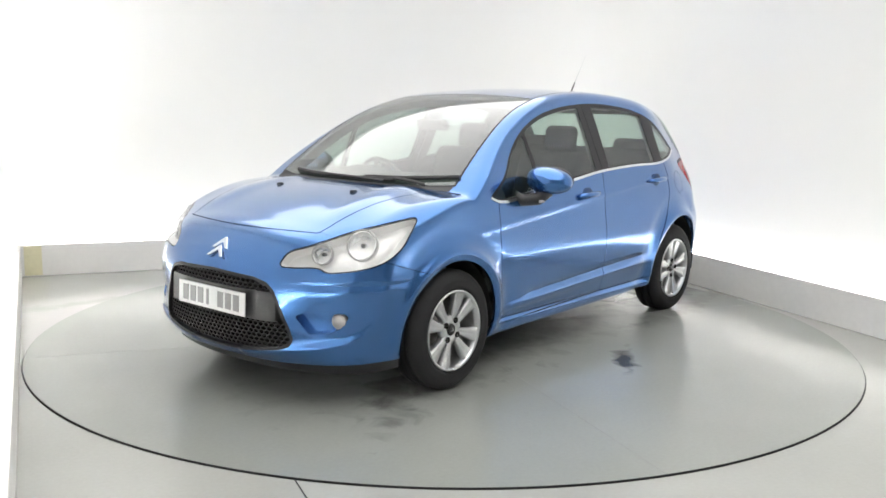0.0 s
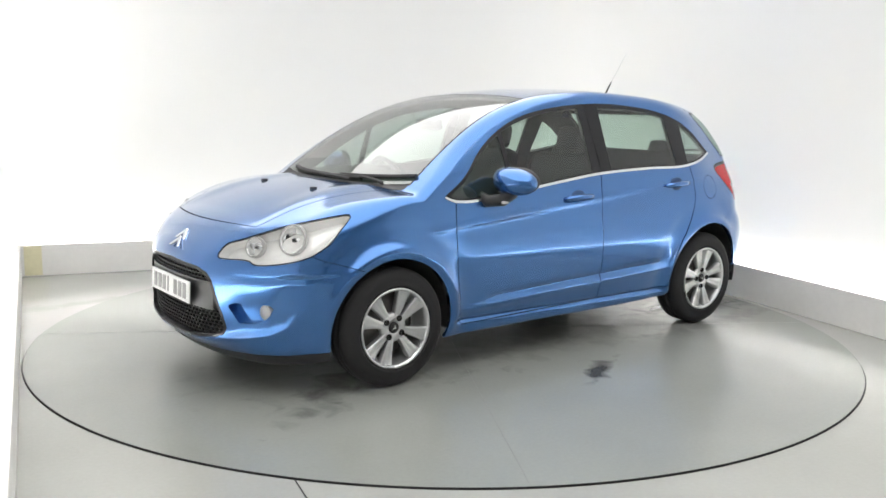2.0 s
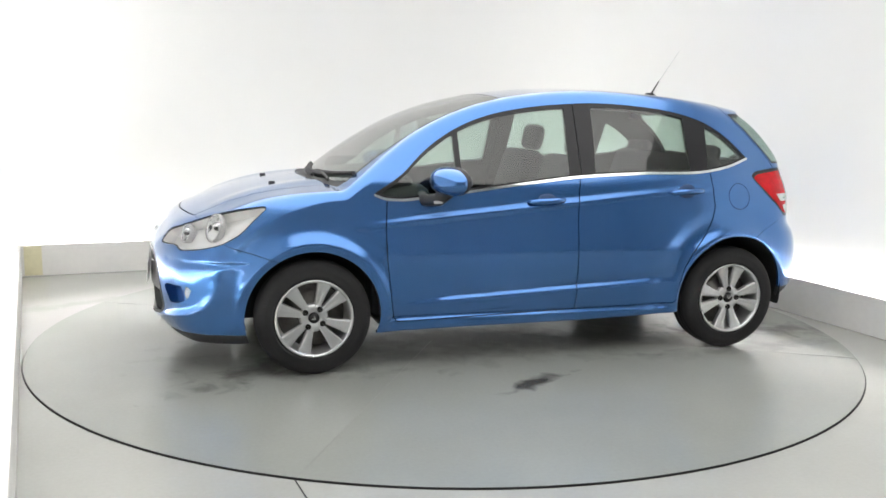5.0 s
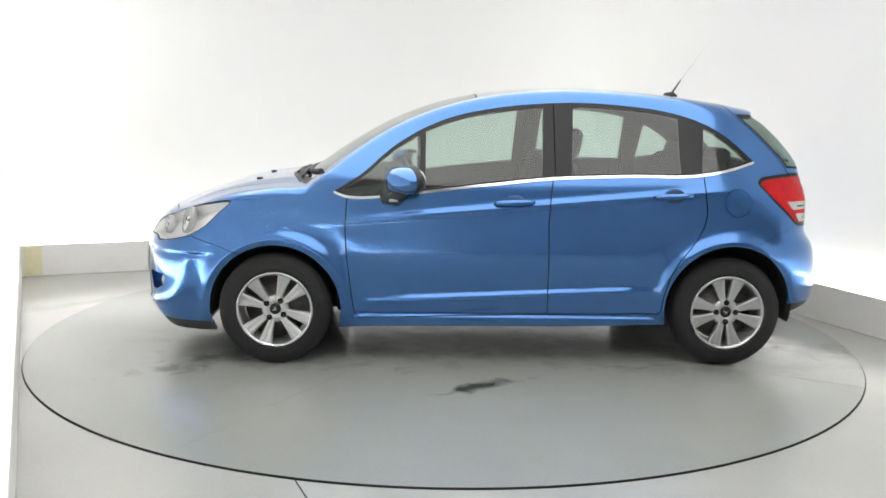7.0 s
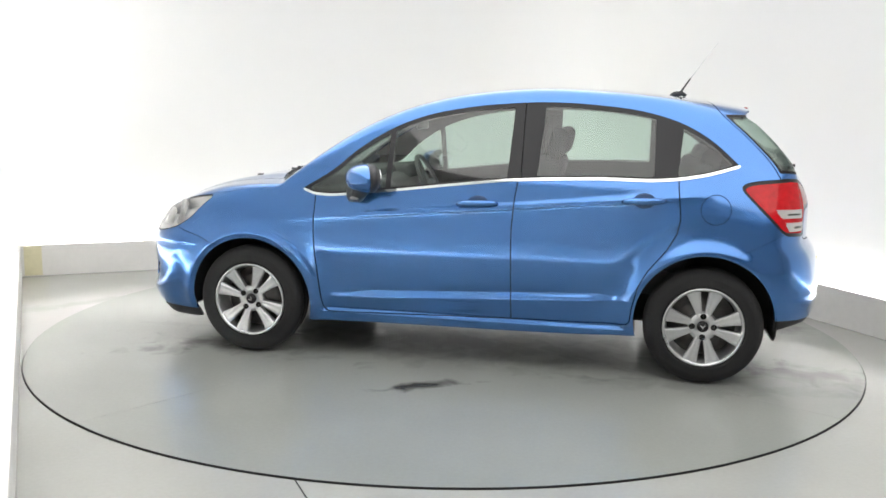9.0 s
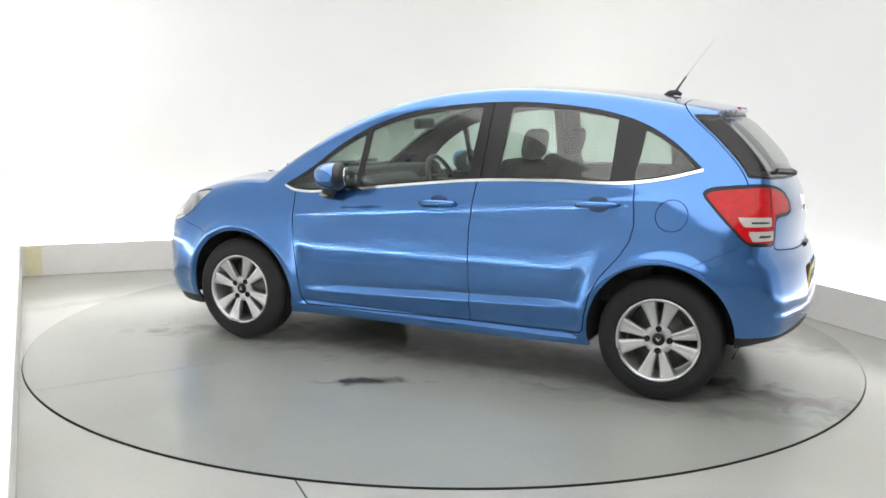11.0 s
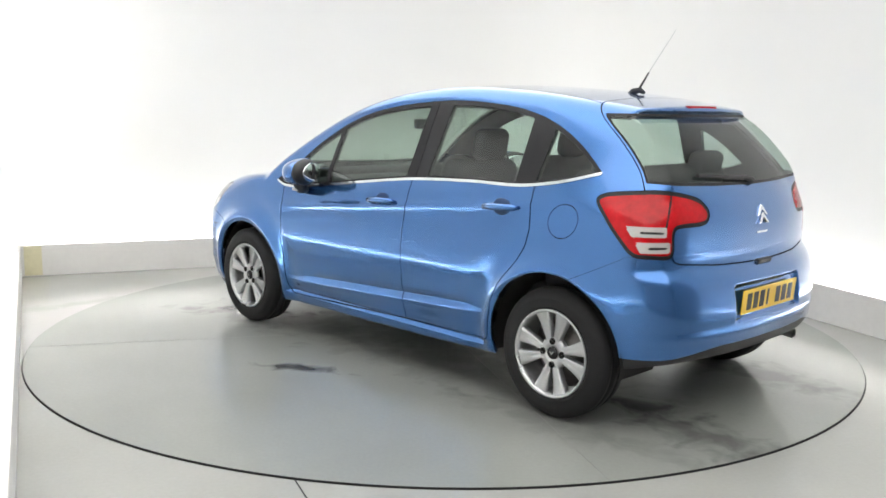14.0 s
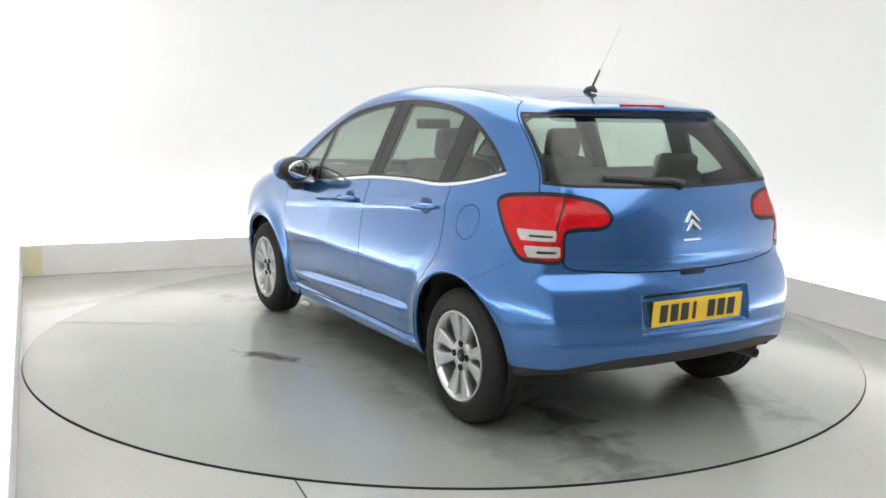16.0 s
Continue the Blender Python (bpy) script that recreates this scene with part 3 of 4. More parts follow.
sheet.cut("rest", "head_edge", lambda v: head(v) + 0.003, 0.001)
sheet.cut("head_edge", "head_lens", lambda v: head(v) - 0.002)
sheet.cut("rest", "tail_edge", lambda v: rear_lamp(v) + 0.004, 0.001)
sheet.cut("tail_edge", "tail_red", lambda v: rear_lamp(v) - 0.013)
tq = lambda v: (-X(v) - 1.35) + (0.70 - Y(v))
sheet.cut("tail_red", "tail_edge", lambda v: np.minimum(0.007 - np.abs(tq(v) - 0.415 - 0.3 * (Z(v) - 0.98)), Z(v) - 0.905))
for low_z, high_z, q0, q1, slit in ((0.869, 0.912, 0.155, 0.400, 0.889), (0.803, 0.848, 0.205, 0.425, 0.824)):
    sheet.cut("tail_red", "tail_white", lambda v: outline(tq(v), Z(v), (q0, high_z), (q1 - 0.005, high_z), (q1, low_z), (q0 + 0.035, low_z)))
    sheet.cut("tail_white", "tail_edge", lambda v: outline(tq(v), Z(v), (q0 + 0.075, slit + 0.006), (q1 - 0.02, slit + 0.004), (q1 - 0.02, slit - 0.006), (q0 + 0.085, slit - 0.006)))
# grille opening
mouth = lambda v: np.where(X(v) > 1.6, outline(Y(v), Z(v), (-0.1, 0.622), (0.28, 0.608), (0.36, 0.588), (0.40, 0.555), (0.475, 0.39), (0.492, 0.335), (0.475, 0.298), (0.42, 0.278), (0.32, 0.262), (0.15, 0.242), (-0.1, 0.235)), -1)
sheet.cut("rest", "mouth_edge", mouth)
sheet.cut("mouth_edge", "mouth", lambda v: mouth(v) - 0.014)
# rear glass, tailgate, bumpers
gate_x = curve((1.45, -1.225), (1.387, -1.275), (1.255, -1.420), (1.11, -1.552), (1.04, -1.59), (0.7, -1.60))
hatch = lambda v: np.where(X(v) < -1.0, np.minimum(gate_x(Z(v)) - 0.012 - X(v), outline(Y(v), Z(v), (-0.1, 1.380), (0.75, 1.380), (0.75, 1.100), (0.55, 1.080), (0.3, 1.072), (-0.1, 1.066))), -1)
sheet.cut("rest", "hatch_edge", hatch)
sheet.cut("hatch_edge", "hatch_glass", lambda v: hatch(v) - 0.012)
gate = lambda v: np.where(X(v) < -1.2, np.minimum(gate_x(Z(v)) - X(v), outline(Y(v), Z(v), (-0.1, 1.60), (0.75, 1.60), (0.75, 1.06), (0.622, 1.03), (0.622, 0.79), (0.61, 0.764), (0.58, 0.752), (0.37, 0.735), (-0.1, 0.722))), -1)
sheet.cut("rest", "tailgate", gate, GAP)
roof_y = curve((-1.3, 0.520), (-1.0, 0.503), (-0.4, 0.488), (0.2, 0.506))
sheet.cut("rest", "roof", lambda v: np.where((Z(v) > 1.34) & (X(v) < 0.3), roof_y(X(v)) - Y(v), -1), 0.0035)
sheet.cut("rest", "rear_bumper", lambda v: np.where(X(v) < -1.3, np.where(X(v) < -1.57, 0.786, 0.700 + 0.5 * (-1.42 - X(v))) - Z(v), -1), 0.0008)
sheet.cut("rear_bumper", "rear_skirt", lambda v: np.minimum(0.352 + 0.040 * ramp(0.75, 0.35, Y(v)) - Z(v), (-1.50 - X(v)) * 0.3))
seam = curve((1.40, 0.60), (1.52, 0.64), (1.67, 0.690), (1.74, 0.725), (1.80, 0.80), (1.86, 0.95), (2.1, 1.1))
sheet.cut("rest", "front_bumper", lambda v: np.where(X(v) > 1.35, seam(X(v)) - Z(v), -1), 0.0016)
sheet.cut("front_bumper", "front_skirt", lambda v: np.minimum(0.208 + 0.012 * ramp(0.3, 0.7, Y(v)) - Z(v), (X(v) - 1.55) * 0.4))
sheet.cut("front_bumper", "fog_hole", lambda v: np.where(X(v) > 1.6, outline(Y(v), Z(v), (0.50, 0.445), (0.54, 0.462), (0.70, 0.468), (0.715, 0.45), (0.69, 0.40), (0.64, 0.372), (0.565, 0.366)), -1))
# doors
low = lambda x: 0.2725 - 0.0224 * x
fd = lambda v: np.where(Y(v) > 0.3, outline(X(v), Z(v), (0.848, 0.93), (0.858, 0.755), (0.850, 0.60), (0.818, 0.34), (0.805, 0.275), (0.78, low(0.78)), (-0.242, low(-0.242)), (-0.242, 0.327), (-0.232, 0.775), (-0.244, 0.941), (-0.262, 1.06), (0.40, 0.98)), -1)
rd = lambda v: np.where(Y(v) > 0.3, outline(X(v), Z(v), (-0.242, low(-0.242)), (-0.242, 0.327), (-0.232, 0.775), (-0.244, 0.941), (-0.262, 1.09), (-1.072, 1.09), (-1.076, 1.0), (-1.091, 0.851), (-1.075, 0.775), (-1.031, 0.697), (-0.94, 0.585), (-0.895, 0.50), (-0.868, 0.38), (-0.862, 0.31), (-0.84, low(-0.84))), -1)
sheet.cut("rest", "front_door", fd, GAP)
sheet.cut("rest", "rear_door", rd, GAP)
flap = lambda v: np.where(Y(v) > 0.3, 0.074 - np.hypot(X(v) + 1.262, Z(v) - 0.905), -1)
sheet.cut("rest", "flap", flap, 0.0016)

VV, PF = sheet.V, sheet.F
# black backing added behind all panel gaps, in place of their shade
shell("seal", VV, PF["gap"], RUBBER, car, both=True, rim=0, lift=-0.014, label="black strips that keep the panel gaps dark")
body = shell("body_shell", VV, PF["rest"], PAINT, car, both=True, label="blue metallic wings, pillars and sills")
shell("roof", VV, PF["roof"], PAINT, car, both=True)
shell("bonnet", VV, PF["bonnet"], PAINT, car, both=True)
shell("cowl", VV, PF["cowl"], BLACK, car, both=True, rim=0.03, label="black plastic cowl below the windscreen")
front_bumper = shell("front_bumper", VV, PF["front_bumper"], PAINT, car, both=True)
shell("lower_lip", VV, PF["front_skirt"], BLACK, front_bumper, both=True, lift=-0.004, label="black plastic lip")
rear_bumper = shell("rear_bumper", VV, PF["rear_bumper"], PAINT, car, both=True)
shell("lower_skirt", VV, PF["rear_skirt"], BLACK, rear_bumper, both=True, lift=-0.006, label="black plastic skirt")
windscreen = shell("windscreen", VV, PF["windscreen"], SCREEN, car, both=True, rim=0, label="clear laminated windscreen")
shell("black_border", VV, PF["screen_edge"], FRIT, windscreen, both=True, rim=0.012)
tailgate = shell("tailgate", VV, PF["tailgate"], PAINT, car, both=True)
shell("window_pane", VV, PF["hatch_glass"], REAR_GLASS, tailgate, both=True, rim=0, label="tinted rear window")
shell("black_border", VV, PF["hatch_edge"], FRIT, tailgate, both=True, rim=0.02)
for right in (False, True):
    s = dict(right=right)
    door = shell("front_door", VV, PF["front_door"], PAINT, car, **s)
    shell("window_pane", VV, PF["pane_front"], GLASS, door, rim=0, lift=-0.004, **s)
    shell("quarter_pane", VV, PF["quarter_front"], GLASS, door, rim=0, lift=-0.004, **s)
    shell("window_frame", VV, PF["surround_front"], GLOSS_BLACK, door, rim=0.02, lift=-0.002, **s)
    back_door = shell("rear_door", VV, PF["rear_door"], PAINT, car, **s)
    shell("window_pane", VV, PF["pane_rear"], GLASS, back_door, rim=0, lift=-0.004, **s)
    shell("window_frame", VV, PF["surround"], GLOSS_BLACK, back_door, rim=0.02, lift=-0.002, **s)
    shell("quarter_window", VV, PF["quarter_rear"], GLASS, car, rim=0, lift=-0.004, **s)
    shell("chrome_strip", VV, PF["strip"], CHROME, car, rim=0.012, lift=0.004, label="thin chrome strip below the side windows", **s)
    if not right:
        shell("fuel_flap", VV, PF["flap"], PAINT, car, rim=0.012, **s)
    else:
        shell("side_patch", VV, PF["flap"], PAINT, car, rim=0.012, **s)
    # head lamp: bowl, reflectors, lens
    lamp = shell("headlamp", VV, np.concatenate([PF["head_lens"], PF["head_edge"]]), LAMP_INNER, car, rim=-0.056, lift=-0.062, label="pale reflector bowl under a clear lens", **s)
    shell("lens", VV, PF["head_lens"], LENS, lamp, rim=0, **s)
    shell("lamp_edge", VV, PF["head_edge"], GLOSS_BLACK, lamp, rim=0.004, lift=-0.002, **s)
    k = -1 if right else 1
    for (lx, ly, lz), r in (((1.695, 0.665, 0.755), 0.062), ((1.83, 0.545, 0.715), 0.042)):
        aim = Matrix.Translation((lx, k * ly, lz)) @ Vector((0.86, 0.42 * k, 0.28)).to_track_quat("Z", "Y").to_matrix().to_4x4()
        part("reflector", lathe([(r, 0.03), (r * 1.06, 0.034), (r * 1.08, 0.02), (r * 0.95, 0.0), (r * 0.6, -0.022), (r * 0.28, -0.03), (r * 0.24, 0.004), (r * 0.12, 0.012), (0.001, 0.012)], 40, aim), CHROME, lamp, "round chrome reflector", smooth=True)
        part("bezel", lathe([(r * 1.08, 0.028), (r * 1.12, 0.036), (r * 1.20, 0.034), (r * 1.22, 0.015), (r * 1.1, 0.0)], 40, aim), BEZEL, lamp, "grey ring round the reflector", smooth=True)
        part("bulb", lathe([(r * 0.16, -0.01), (r * 0.17, 0.018), (r * 0.10, 0.026), (0.001, 0.028)], 16, aim), DARK, lamp, smooth=True)
    tail = shell("tail_lamp", VV, PF["tail_red"], RED_LENS, car, rim=0.03, label="red lamp cluster with white lower bands", **s)
    shell("lamp_edge", VV, PF["tail_edge"], GLOSS_BLACK, tail, rim=0.03, lift=-0.002, **s)
    shell("white_lens", VV, PF["tail_white"], CLEAR_LENS, tail, rim=0.01, lift=0.001, **s)
    # fog lamp pocket
    pocket = shell("fog_pocket", VV, PF["fog_hole"], PAINT, front_bumper, rim=-0.045, lift=-0.045, **s)
    aim = Matrix.Translation((1.858, k * 0.668, 0.428)) @ Vector((1, 0.25 * k, 0)).to_track_quat("Z", "Y").to_matrix().to_4x4()
    part("fog_lamp", lathe([(0.037, -0.05), (0.037, 0.0), (0.034, 0.005), (0.030, 0.003), (0.026, 0.008), (0.015, 0.012), (0.001, 0.014)], 32, aim), CLEAR_LENS, front_bumper, "small round fog lamp", smooth=True)

# inner lining of cabin
solid = [PF[k] for k in ("rest", "roof", "front_door", "rear_door", "surround", "surround_front", "flap", "tailgate", "strip", "screen_edge", "hatch_edge", "tail_red", "tail_edge", "tail_white")]
LF = np.concatenate(solid)
mid = VV[LF].mean(1)
LF = LF[~((mid[:, 0] < -1.25) & (mid[:, 2] > 1.34)) & (mid[:, 0] < 0.93) & (mid[:, 0] > -1.75) & (mid[:, 2] > 0.28)]
mid = VV[LF].mean(1)
pillar = (mid[:, 2] < 1.40) & (mid[:, 2] > 1.06) & (mid[:, 0] > -0.15)
for right in (False, True):
    shell("pillar_trim", VV, LF[pillar][:, ::-1], PILLAR, car, right=right, rim=0, lift=-0.022, label="pale grey windscreen pillar trim")
shell("door_lining", VV, LF[(mid[:, 2] < 1.40) & ~pillar][:, ::-1], TRIM, car, both=True, rim=0, lift=-0.026, label="dark grey cabin side lining")
shell("roof_lining", VV, LF[mid[:, 2] >= 1.40][:, ::-1], LINING, car, both=True, rim=0, lift=-0.034, label="pale cloth roof lining")
# floor pan, bulkhead and wheel wells close the underside
part("floor_pan", a_box((2.8, 1.04, 0.10), pose(0.05, 0, 0.30), 0.02), DARK, car).matrix_local = SEAT
part("centre_pan", a_box((1.62, 1.56, 0.06), pose(0.0, 0, 0.26), 0.02), DARK, car).matrix_local = SEAT
part("bulkhead", a_box((0.06, 1.44, 0.62), pose(0.88, 0, 0.58), 0.02), DARK, car).matrix_local = SEAT
part("engine_block", a_box((0.75, 0.9, 0.45), pose(1.42, 0, 0.5), 0.05), DARK, car).matrix_local = SEAT
for k in (1, -1):
    for ax, up in ((AXLE, 0.302), (-AXLE, 0.325)):
        bm = bmesh.new()
        ring = [(0.362 * math.cos(a), 0.362 * math.sin(a)) for a in np.linspace(-0.35, math.pi + 0.35, 40)]
        rows = [[bm.verts.new((ax + c, k * y, max(0.25, up + s))) for c, s in ring] for y in (0.52, 0.79)]
        for i in range(39):
            bm.faces.new((rows[0][i], rows[0][i + 1], rows[1][i + 1], rows[1][i]))
        bm.faces.new(rows[0])
        part("wheel_well", bm, DARK, car).matrix_local = SEAT


# ---- wheels ----
def wheel():
    """A wheel with its outer face along +z, its hub at the origin."""
    w = new("wheel")
    R = 0.302
    part("tyre", lathe([(0.190, 0.055), (0.196, 0.080), (0.203, 0.086), (0.212, 0.0915), (0.222, 0.0950), (0.226, 0.0930), (0.250, 0.0965), (0.254, 0.0950), (0.272, 0.0905), (0.289, 0.076), (R - 0.004, 0.062), (R, 0.045), (R, 0.030), (R - 0.007, 0.028), (R - 0.007, 0.022), (R, 0.020),
                         (R, -0.02), (R - 0.007, -0.022), (R - 0.007, -0.028), (R, -0.03), (R - 0.005, -0.07), (0.26, -0.095), (0.2, -0.085), (0.185, -0.05)], 96), RUBBER, w, "black rubber tyre", smooth=True)
    part("rim", lathe([(0.191, 0.066), (0.198, 0.082), (0.2045, 0.087), (0.203, 0.093), (0.196, 0.093), (0.189, 0.083), (0.183, 0.060), (0.178, -0.02), (0.180, -0.08)], 96), SILVER, w, "silver alloy rim", smooth=True)
    part("brake_disc", lathe([(0.001, 0.008), (0.06, 0.008), (0.062, 0.0), (0.128, 0.0), (0.130, -0.012), (0.172, -0.03)], 48), STEEL, w, "dark steel disc behind the spokes", smooth=True)
    # four pairs of petals, a narrow slot inside each pair and a wide opening between pairs
    spoke = None
    for i in range(8):
        turn = 90 * (i // 2) + (17.5 if i % 2 else -17.5)
        if not spoke:
            bm = bmesh.new()
            cols = []
            for r, half, h in ((0.036, 0.0125, 0.062), (0.060, 0.0155, 0.071), (0.09, 0.0195, 0.076), (0.13, 0.0255, 0.078), (0.165, 0.0325, 0.081), (0.190, 0.038, 0.086)):
                cols.append([bm.verts.new((r if abs(t) < 1 else r * 0.995, half * t, h - d)) for t, d in ((-1, 0.034), (-1, 0.006), (-0.84, 0.0), (-0.2, 0.006), (0.2, 0.006), (0.84, 0.0), (1, 0.006), (1, 0.034))])
            for a, b in zip(cols, cols[1:]):
                for k in range(7):
                    bm.faces.new((a[k], b[k], b[k + 1], a[k + 1]))
            spoke = part("spoke", bm, SILVER, w, smooth=True)
            spoke.matrix_local = pose(0, 0, 0, 0, 0, turn)
        else:
            o = new("spoke", spoke.data)
            o.parent = w
            o.matrix_local = pose(0, 0, 0, 0, 0, turn)
    part("hub", lathe([(0.076, 0.042), (0.075, 0.058), (0.069, 0.068), (0.032, 0.069), (0.029, 0.062)], 40), SILVER, w, smooth=True)
    part("centre_cap", lathe([(0.029, 0.060), (0.028, 0.070), (0.024, 0.074), (0.001, 0.075)], 32), GLOSS_BLACK, w, "small dark centre cap", smooth=True)
    part("cap_mark", prism([(-0.013, -0.008), (0, 0.010), (0.013, -0.008), (0.007, -0.008), (0, 0.002), (-0.007, -0.008)], 0.002, pose(0, 0, 0.0745)), CHROME, w, "small chrome mark")
    for i in range(4):
        a = math.pi / 2 * i
        part("bolt", lathe([(0.0155, 0.060), (0.0155, 0.0735), (0.011, 0.075), (0.009, 0.070), (0.001, 0.070)], 14, pose(0.054 * math.cos(a), 0.054 * math.sin(a), 0)), DARK, w, smooth=True)
    return w


first = wheel()
first.parent = car
OUT = 0.73
for x, y, rx, turn in ((-AXLE, OUT, -90, 0), (AXLE, -OUT - 0.018, 90, 30), (-AXLE, -OUT, 90, 10)):
    c = copy_thing(first, Matrix())
    c.parent = car
    c.matrix_local = SEAT @ pose(x, y, 0.302, rx, 0, 0) @ pose(0, 0, 0, 0, 0, turn)
first.matrix_local = SEAT @ pose(AXLE, OUT + 0.018, 0.302, -90, 0, 0) @ pose(0, 0, 0, 0, 0, 56)


def meet(point, a, b):
    """Bisects between a, inside the body, and b, outside it; point(t) gives the place. Works on arrays."""
    a, b = np.broadcast_arrays(np.asarray(a, float), np.asarray(b, float))
    for _ in range(24):
        m = (a + b) / 2
        inside = body_field(np.stack(np.broadcast_arrays(*point(m)), -1)) < 0
        a, b = np.where(inside, m, a), np.where(inside, b, m)
    return a if a.ndim else float(a)


def surface_y(x, z):
    """Half width of the body at x, z."""
    return meet(lambda m: (x, m, z), 0.2, 1.0)


def surface_x(y, z, ahead=True):
    """Where nose or tail stands at y, z."""
    k = 1 if ahead else -1
    zero = 0 * (np.asarray(y, float) + np.asarray(z, float))
    return meet(lambda m: (m, y, z), zero + 0.5 * k, zero + 2.3 * k)


def surface_z(x, y):
    return meet(lambda m: (x, y, m), 0.5, 1.8)


# grille: dark back, honeycomb bars, plate band
grille = shell("grille", VV, np.concatenate([PF["mouth"], PF["mouth_edge"]]), DARK, car, both=True, rim=0, lift=-0.05, label="black honeycomb grille")
shell("grille_frame", VV, PF["mouth_edge"], GLOSS_BLACK, grille, both=True, rim=0.045, lift=0.002)
mouth_half = curve((0.235, 0.28), (0.27, 0.40), (0.30, 0.465), (0.335, 0.482), (0.39, 0.465), (0.555, 0.39), (0.60, 0.30))


def honeycomb(z0, z1):
    """Rows of slanting bars that close into cells, on a net that follows the nose."""
    bm = bmesh.new()
    ch, cw = 0.019, 0.031
    rows = int((z1 - z0) / ch)
    net_y, net_z = np.linspace(-0.56, 0.56, 57), np.linspace(z0 - 0.03, z1 + 0.03, 12)
    net = surface_x(*np.meshgrid(net_y, net_z))

    def nose_at(y, z):
        return float(np.interp(z, net_z, [np.interp(y, net_y, row) for row in net]))

    for j in range(rows + 1):
        z = z0 + j * ch
        for i in range(-17, 18):
            y = (i + 0.5 * (j % 2)) * cw
            for y2, z2 in ((y + cw / 2, z + ch * 0.45), (y - cw / 2, z + ch * 0.45), (y, z - ch * 0.55)):
                if max(abs(y), abs(y2)) > float(mouth_half(np.array(min(z, z2)))) or max(z, z2) > z1 + 0.012:
                    continue
                a, b = [Vector((nose_at(yy, zz) - 0.018, yy, zz)) for yy, zz in ((y, z), (y2, z2))]
                side = (b - a).cross(Vector((1, 0, 0))).normalized() * 0.0034
                vs = [bm.verts.new(p) for p in (a - side, b - side, b + side, a + side)]
                wall = [bm.verts.new(v.co - Vector((0.022, 0, 0))) for v in vs]
                bm.faces.new(vs)
                bm.faces.new((vs[0], vs[1], wall[1], wall[0]))
                bm.faces.new((vs[3], vs[2], wall[2], wall[3]))
    return bm


part("mesh", honeycomb(0.258, 0.400), RUBBER, grille)
part("mesh", honeycomb(0.548, 0.592), RUBBER, grille)


def strip_on_nose(z0, z1, half, lift, ahead=True, n=24, thick=0.02):
    bm = bmesh.new()
    k = 1 if ahead else -1
    rows = []
    for y in np.linspace(-half, half, n):
        rows.append([bm.verts.new((surface_x(y, z, ahead) + k * d, y, z)) for z, d in ((z0, lift - thick), (z0, lift), (z1, lift), (z1, lift - thick))])
    for a, b in zip(rows, rows[1:]):
        for i in range(3):
            bm.faces.new((a[i], b[i], b[i + 1], a[i + 1]))
    bmesh.ops.recalc_face_normals(bm, faces=bm.faces)
    return bm


part("plate_band", strip_on_nose(0.405, 0.542, 0.40, -0.008), BLACK, grille, "smooth black band behind the plate")


def number_plate(base, at, label, ink):
    """A plate 52 by 11 cm facing +x, with plain bars for its characters."""
    plate = part("number_plate", a_box((0.006, 0.52, 0.111), Matrix(), 0.0025), base, car, label)
    plate.matrix_local = SEAT @ at
    for i, y in enumerate((-0.20, -0.14, -0.08, -0.025, 0.075, 0.135, 0.195)):
        part("bar", a_box((0.002, 0.018 if i == 3 else 0.043, 0.076), pose(0.0035, y, 0)), ink, plate)
    return plate


number_plate(PLATE_WHITE, pose(2.062, 0, 0.472, 0, -2, 0), "white plate with plain bars in washed-out grey", BAR_GREY)
number_plate(PLATE_YELLOW, pose(-1.856, 0, 0.562, 0, 4, 180), "yellow plate with plain dark bars", BLACK)


def chevrons(parent, at, s):
    """Two stacked chrome chevrons, as a plain shape."""
    for dz in (-0.006, 0.054):
        bm = prism([(-0.076, -0.050), (-0.050, -0.050), (0.0, -0.004), (0.050, -0.050), (0.076, -0.050), (0.009, 0.030), (-0.009, 0.030)], 0.008, at @ pose(0, dz * s - 0.02, 0) @ Matrix.Diagonal((s, s, 1, 1)), 0.003)
        part("emblem", bm, CHROME, parent, "chrome double chevron shape")


nz = 0.715
nx = surface_x(0.0, nz)
gn = Vector(gradient(np.array([[nx, 0.0, nz]]))[0][0])
across, upw = Vector((0, 1, 0)), gn.cross(Vector((0, 1, 0)))
nose_face = Matrix(((across.x, upw.x, gn.x, nx), (across.y, upw.y, gn.y, 0), (across.z, upw.z, gn.z, nz), (0, 0, 0, 1)))
chevrons(front_bumper, nose_face, 0.80)
tx = surface_x(0.0, 0.945, False)
gn = Vector(gradient(np.array([[tx, 0.0, 0.945]]))[0][0])
across = Vector((0, -1, 0))
upw = gn.cross(across)
chevrons(tailgate, Matrix(((across.x, upw.x, gn.x, tx), (across.y, upw.y, gn.y, 0), (across.z, upw.z, gn.z, 0.945), (0, 0, 0, 1))), 0.62)
part("badge", a_box((0.004, 0.10, 0.010), pose(surface_x(0.0, 0.855, False) - 0.001, 0.0, 0.855), 0.001), CHROME, tailgate, "small chrome badge bar")
part("release", a_box((0.03, 0.13, 0.022), pose(surface_x(0.0, 0.728, False) - 0.004, 0.0, 0.722), 0.006), GLOSS_BLACK, tailgate, "dark tailgate release")
part("brake_light", a_box((0.02, 0.26, 0.017), pose(surface_x(0.0, 1.411, False) + 0.009, 0.0, 1.411), 0.004), RED_LENS, tailgate, "red high brake light in the spoiler")


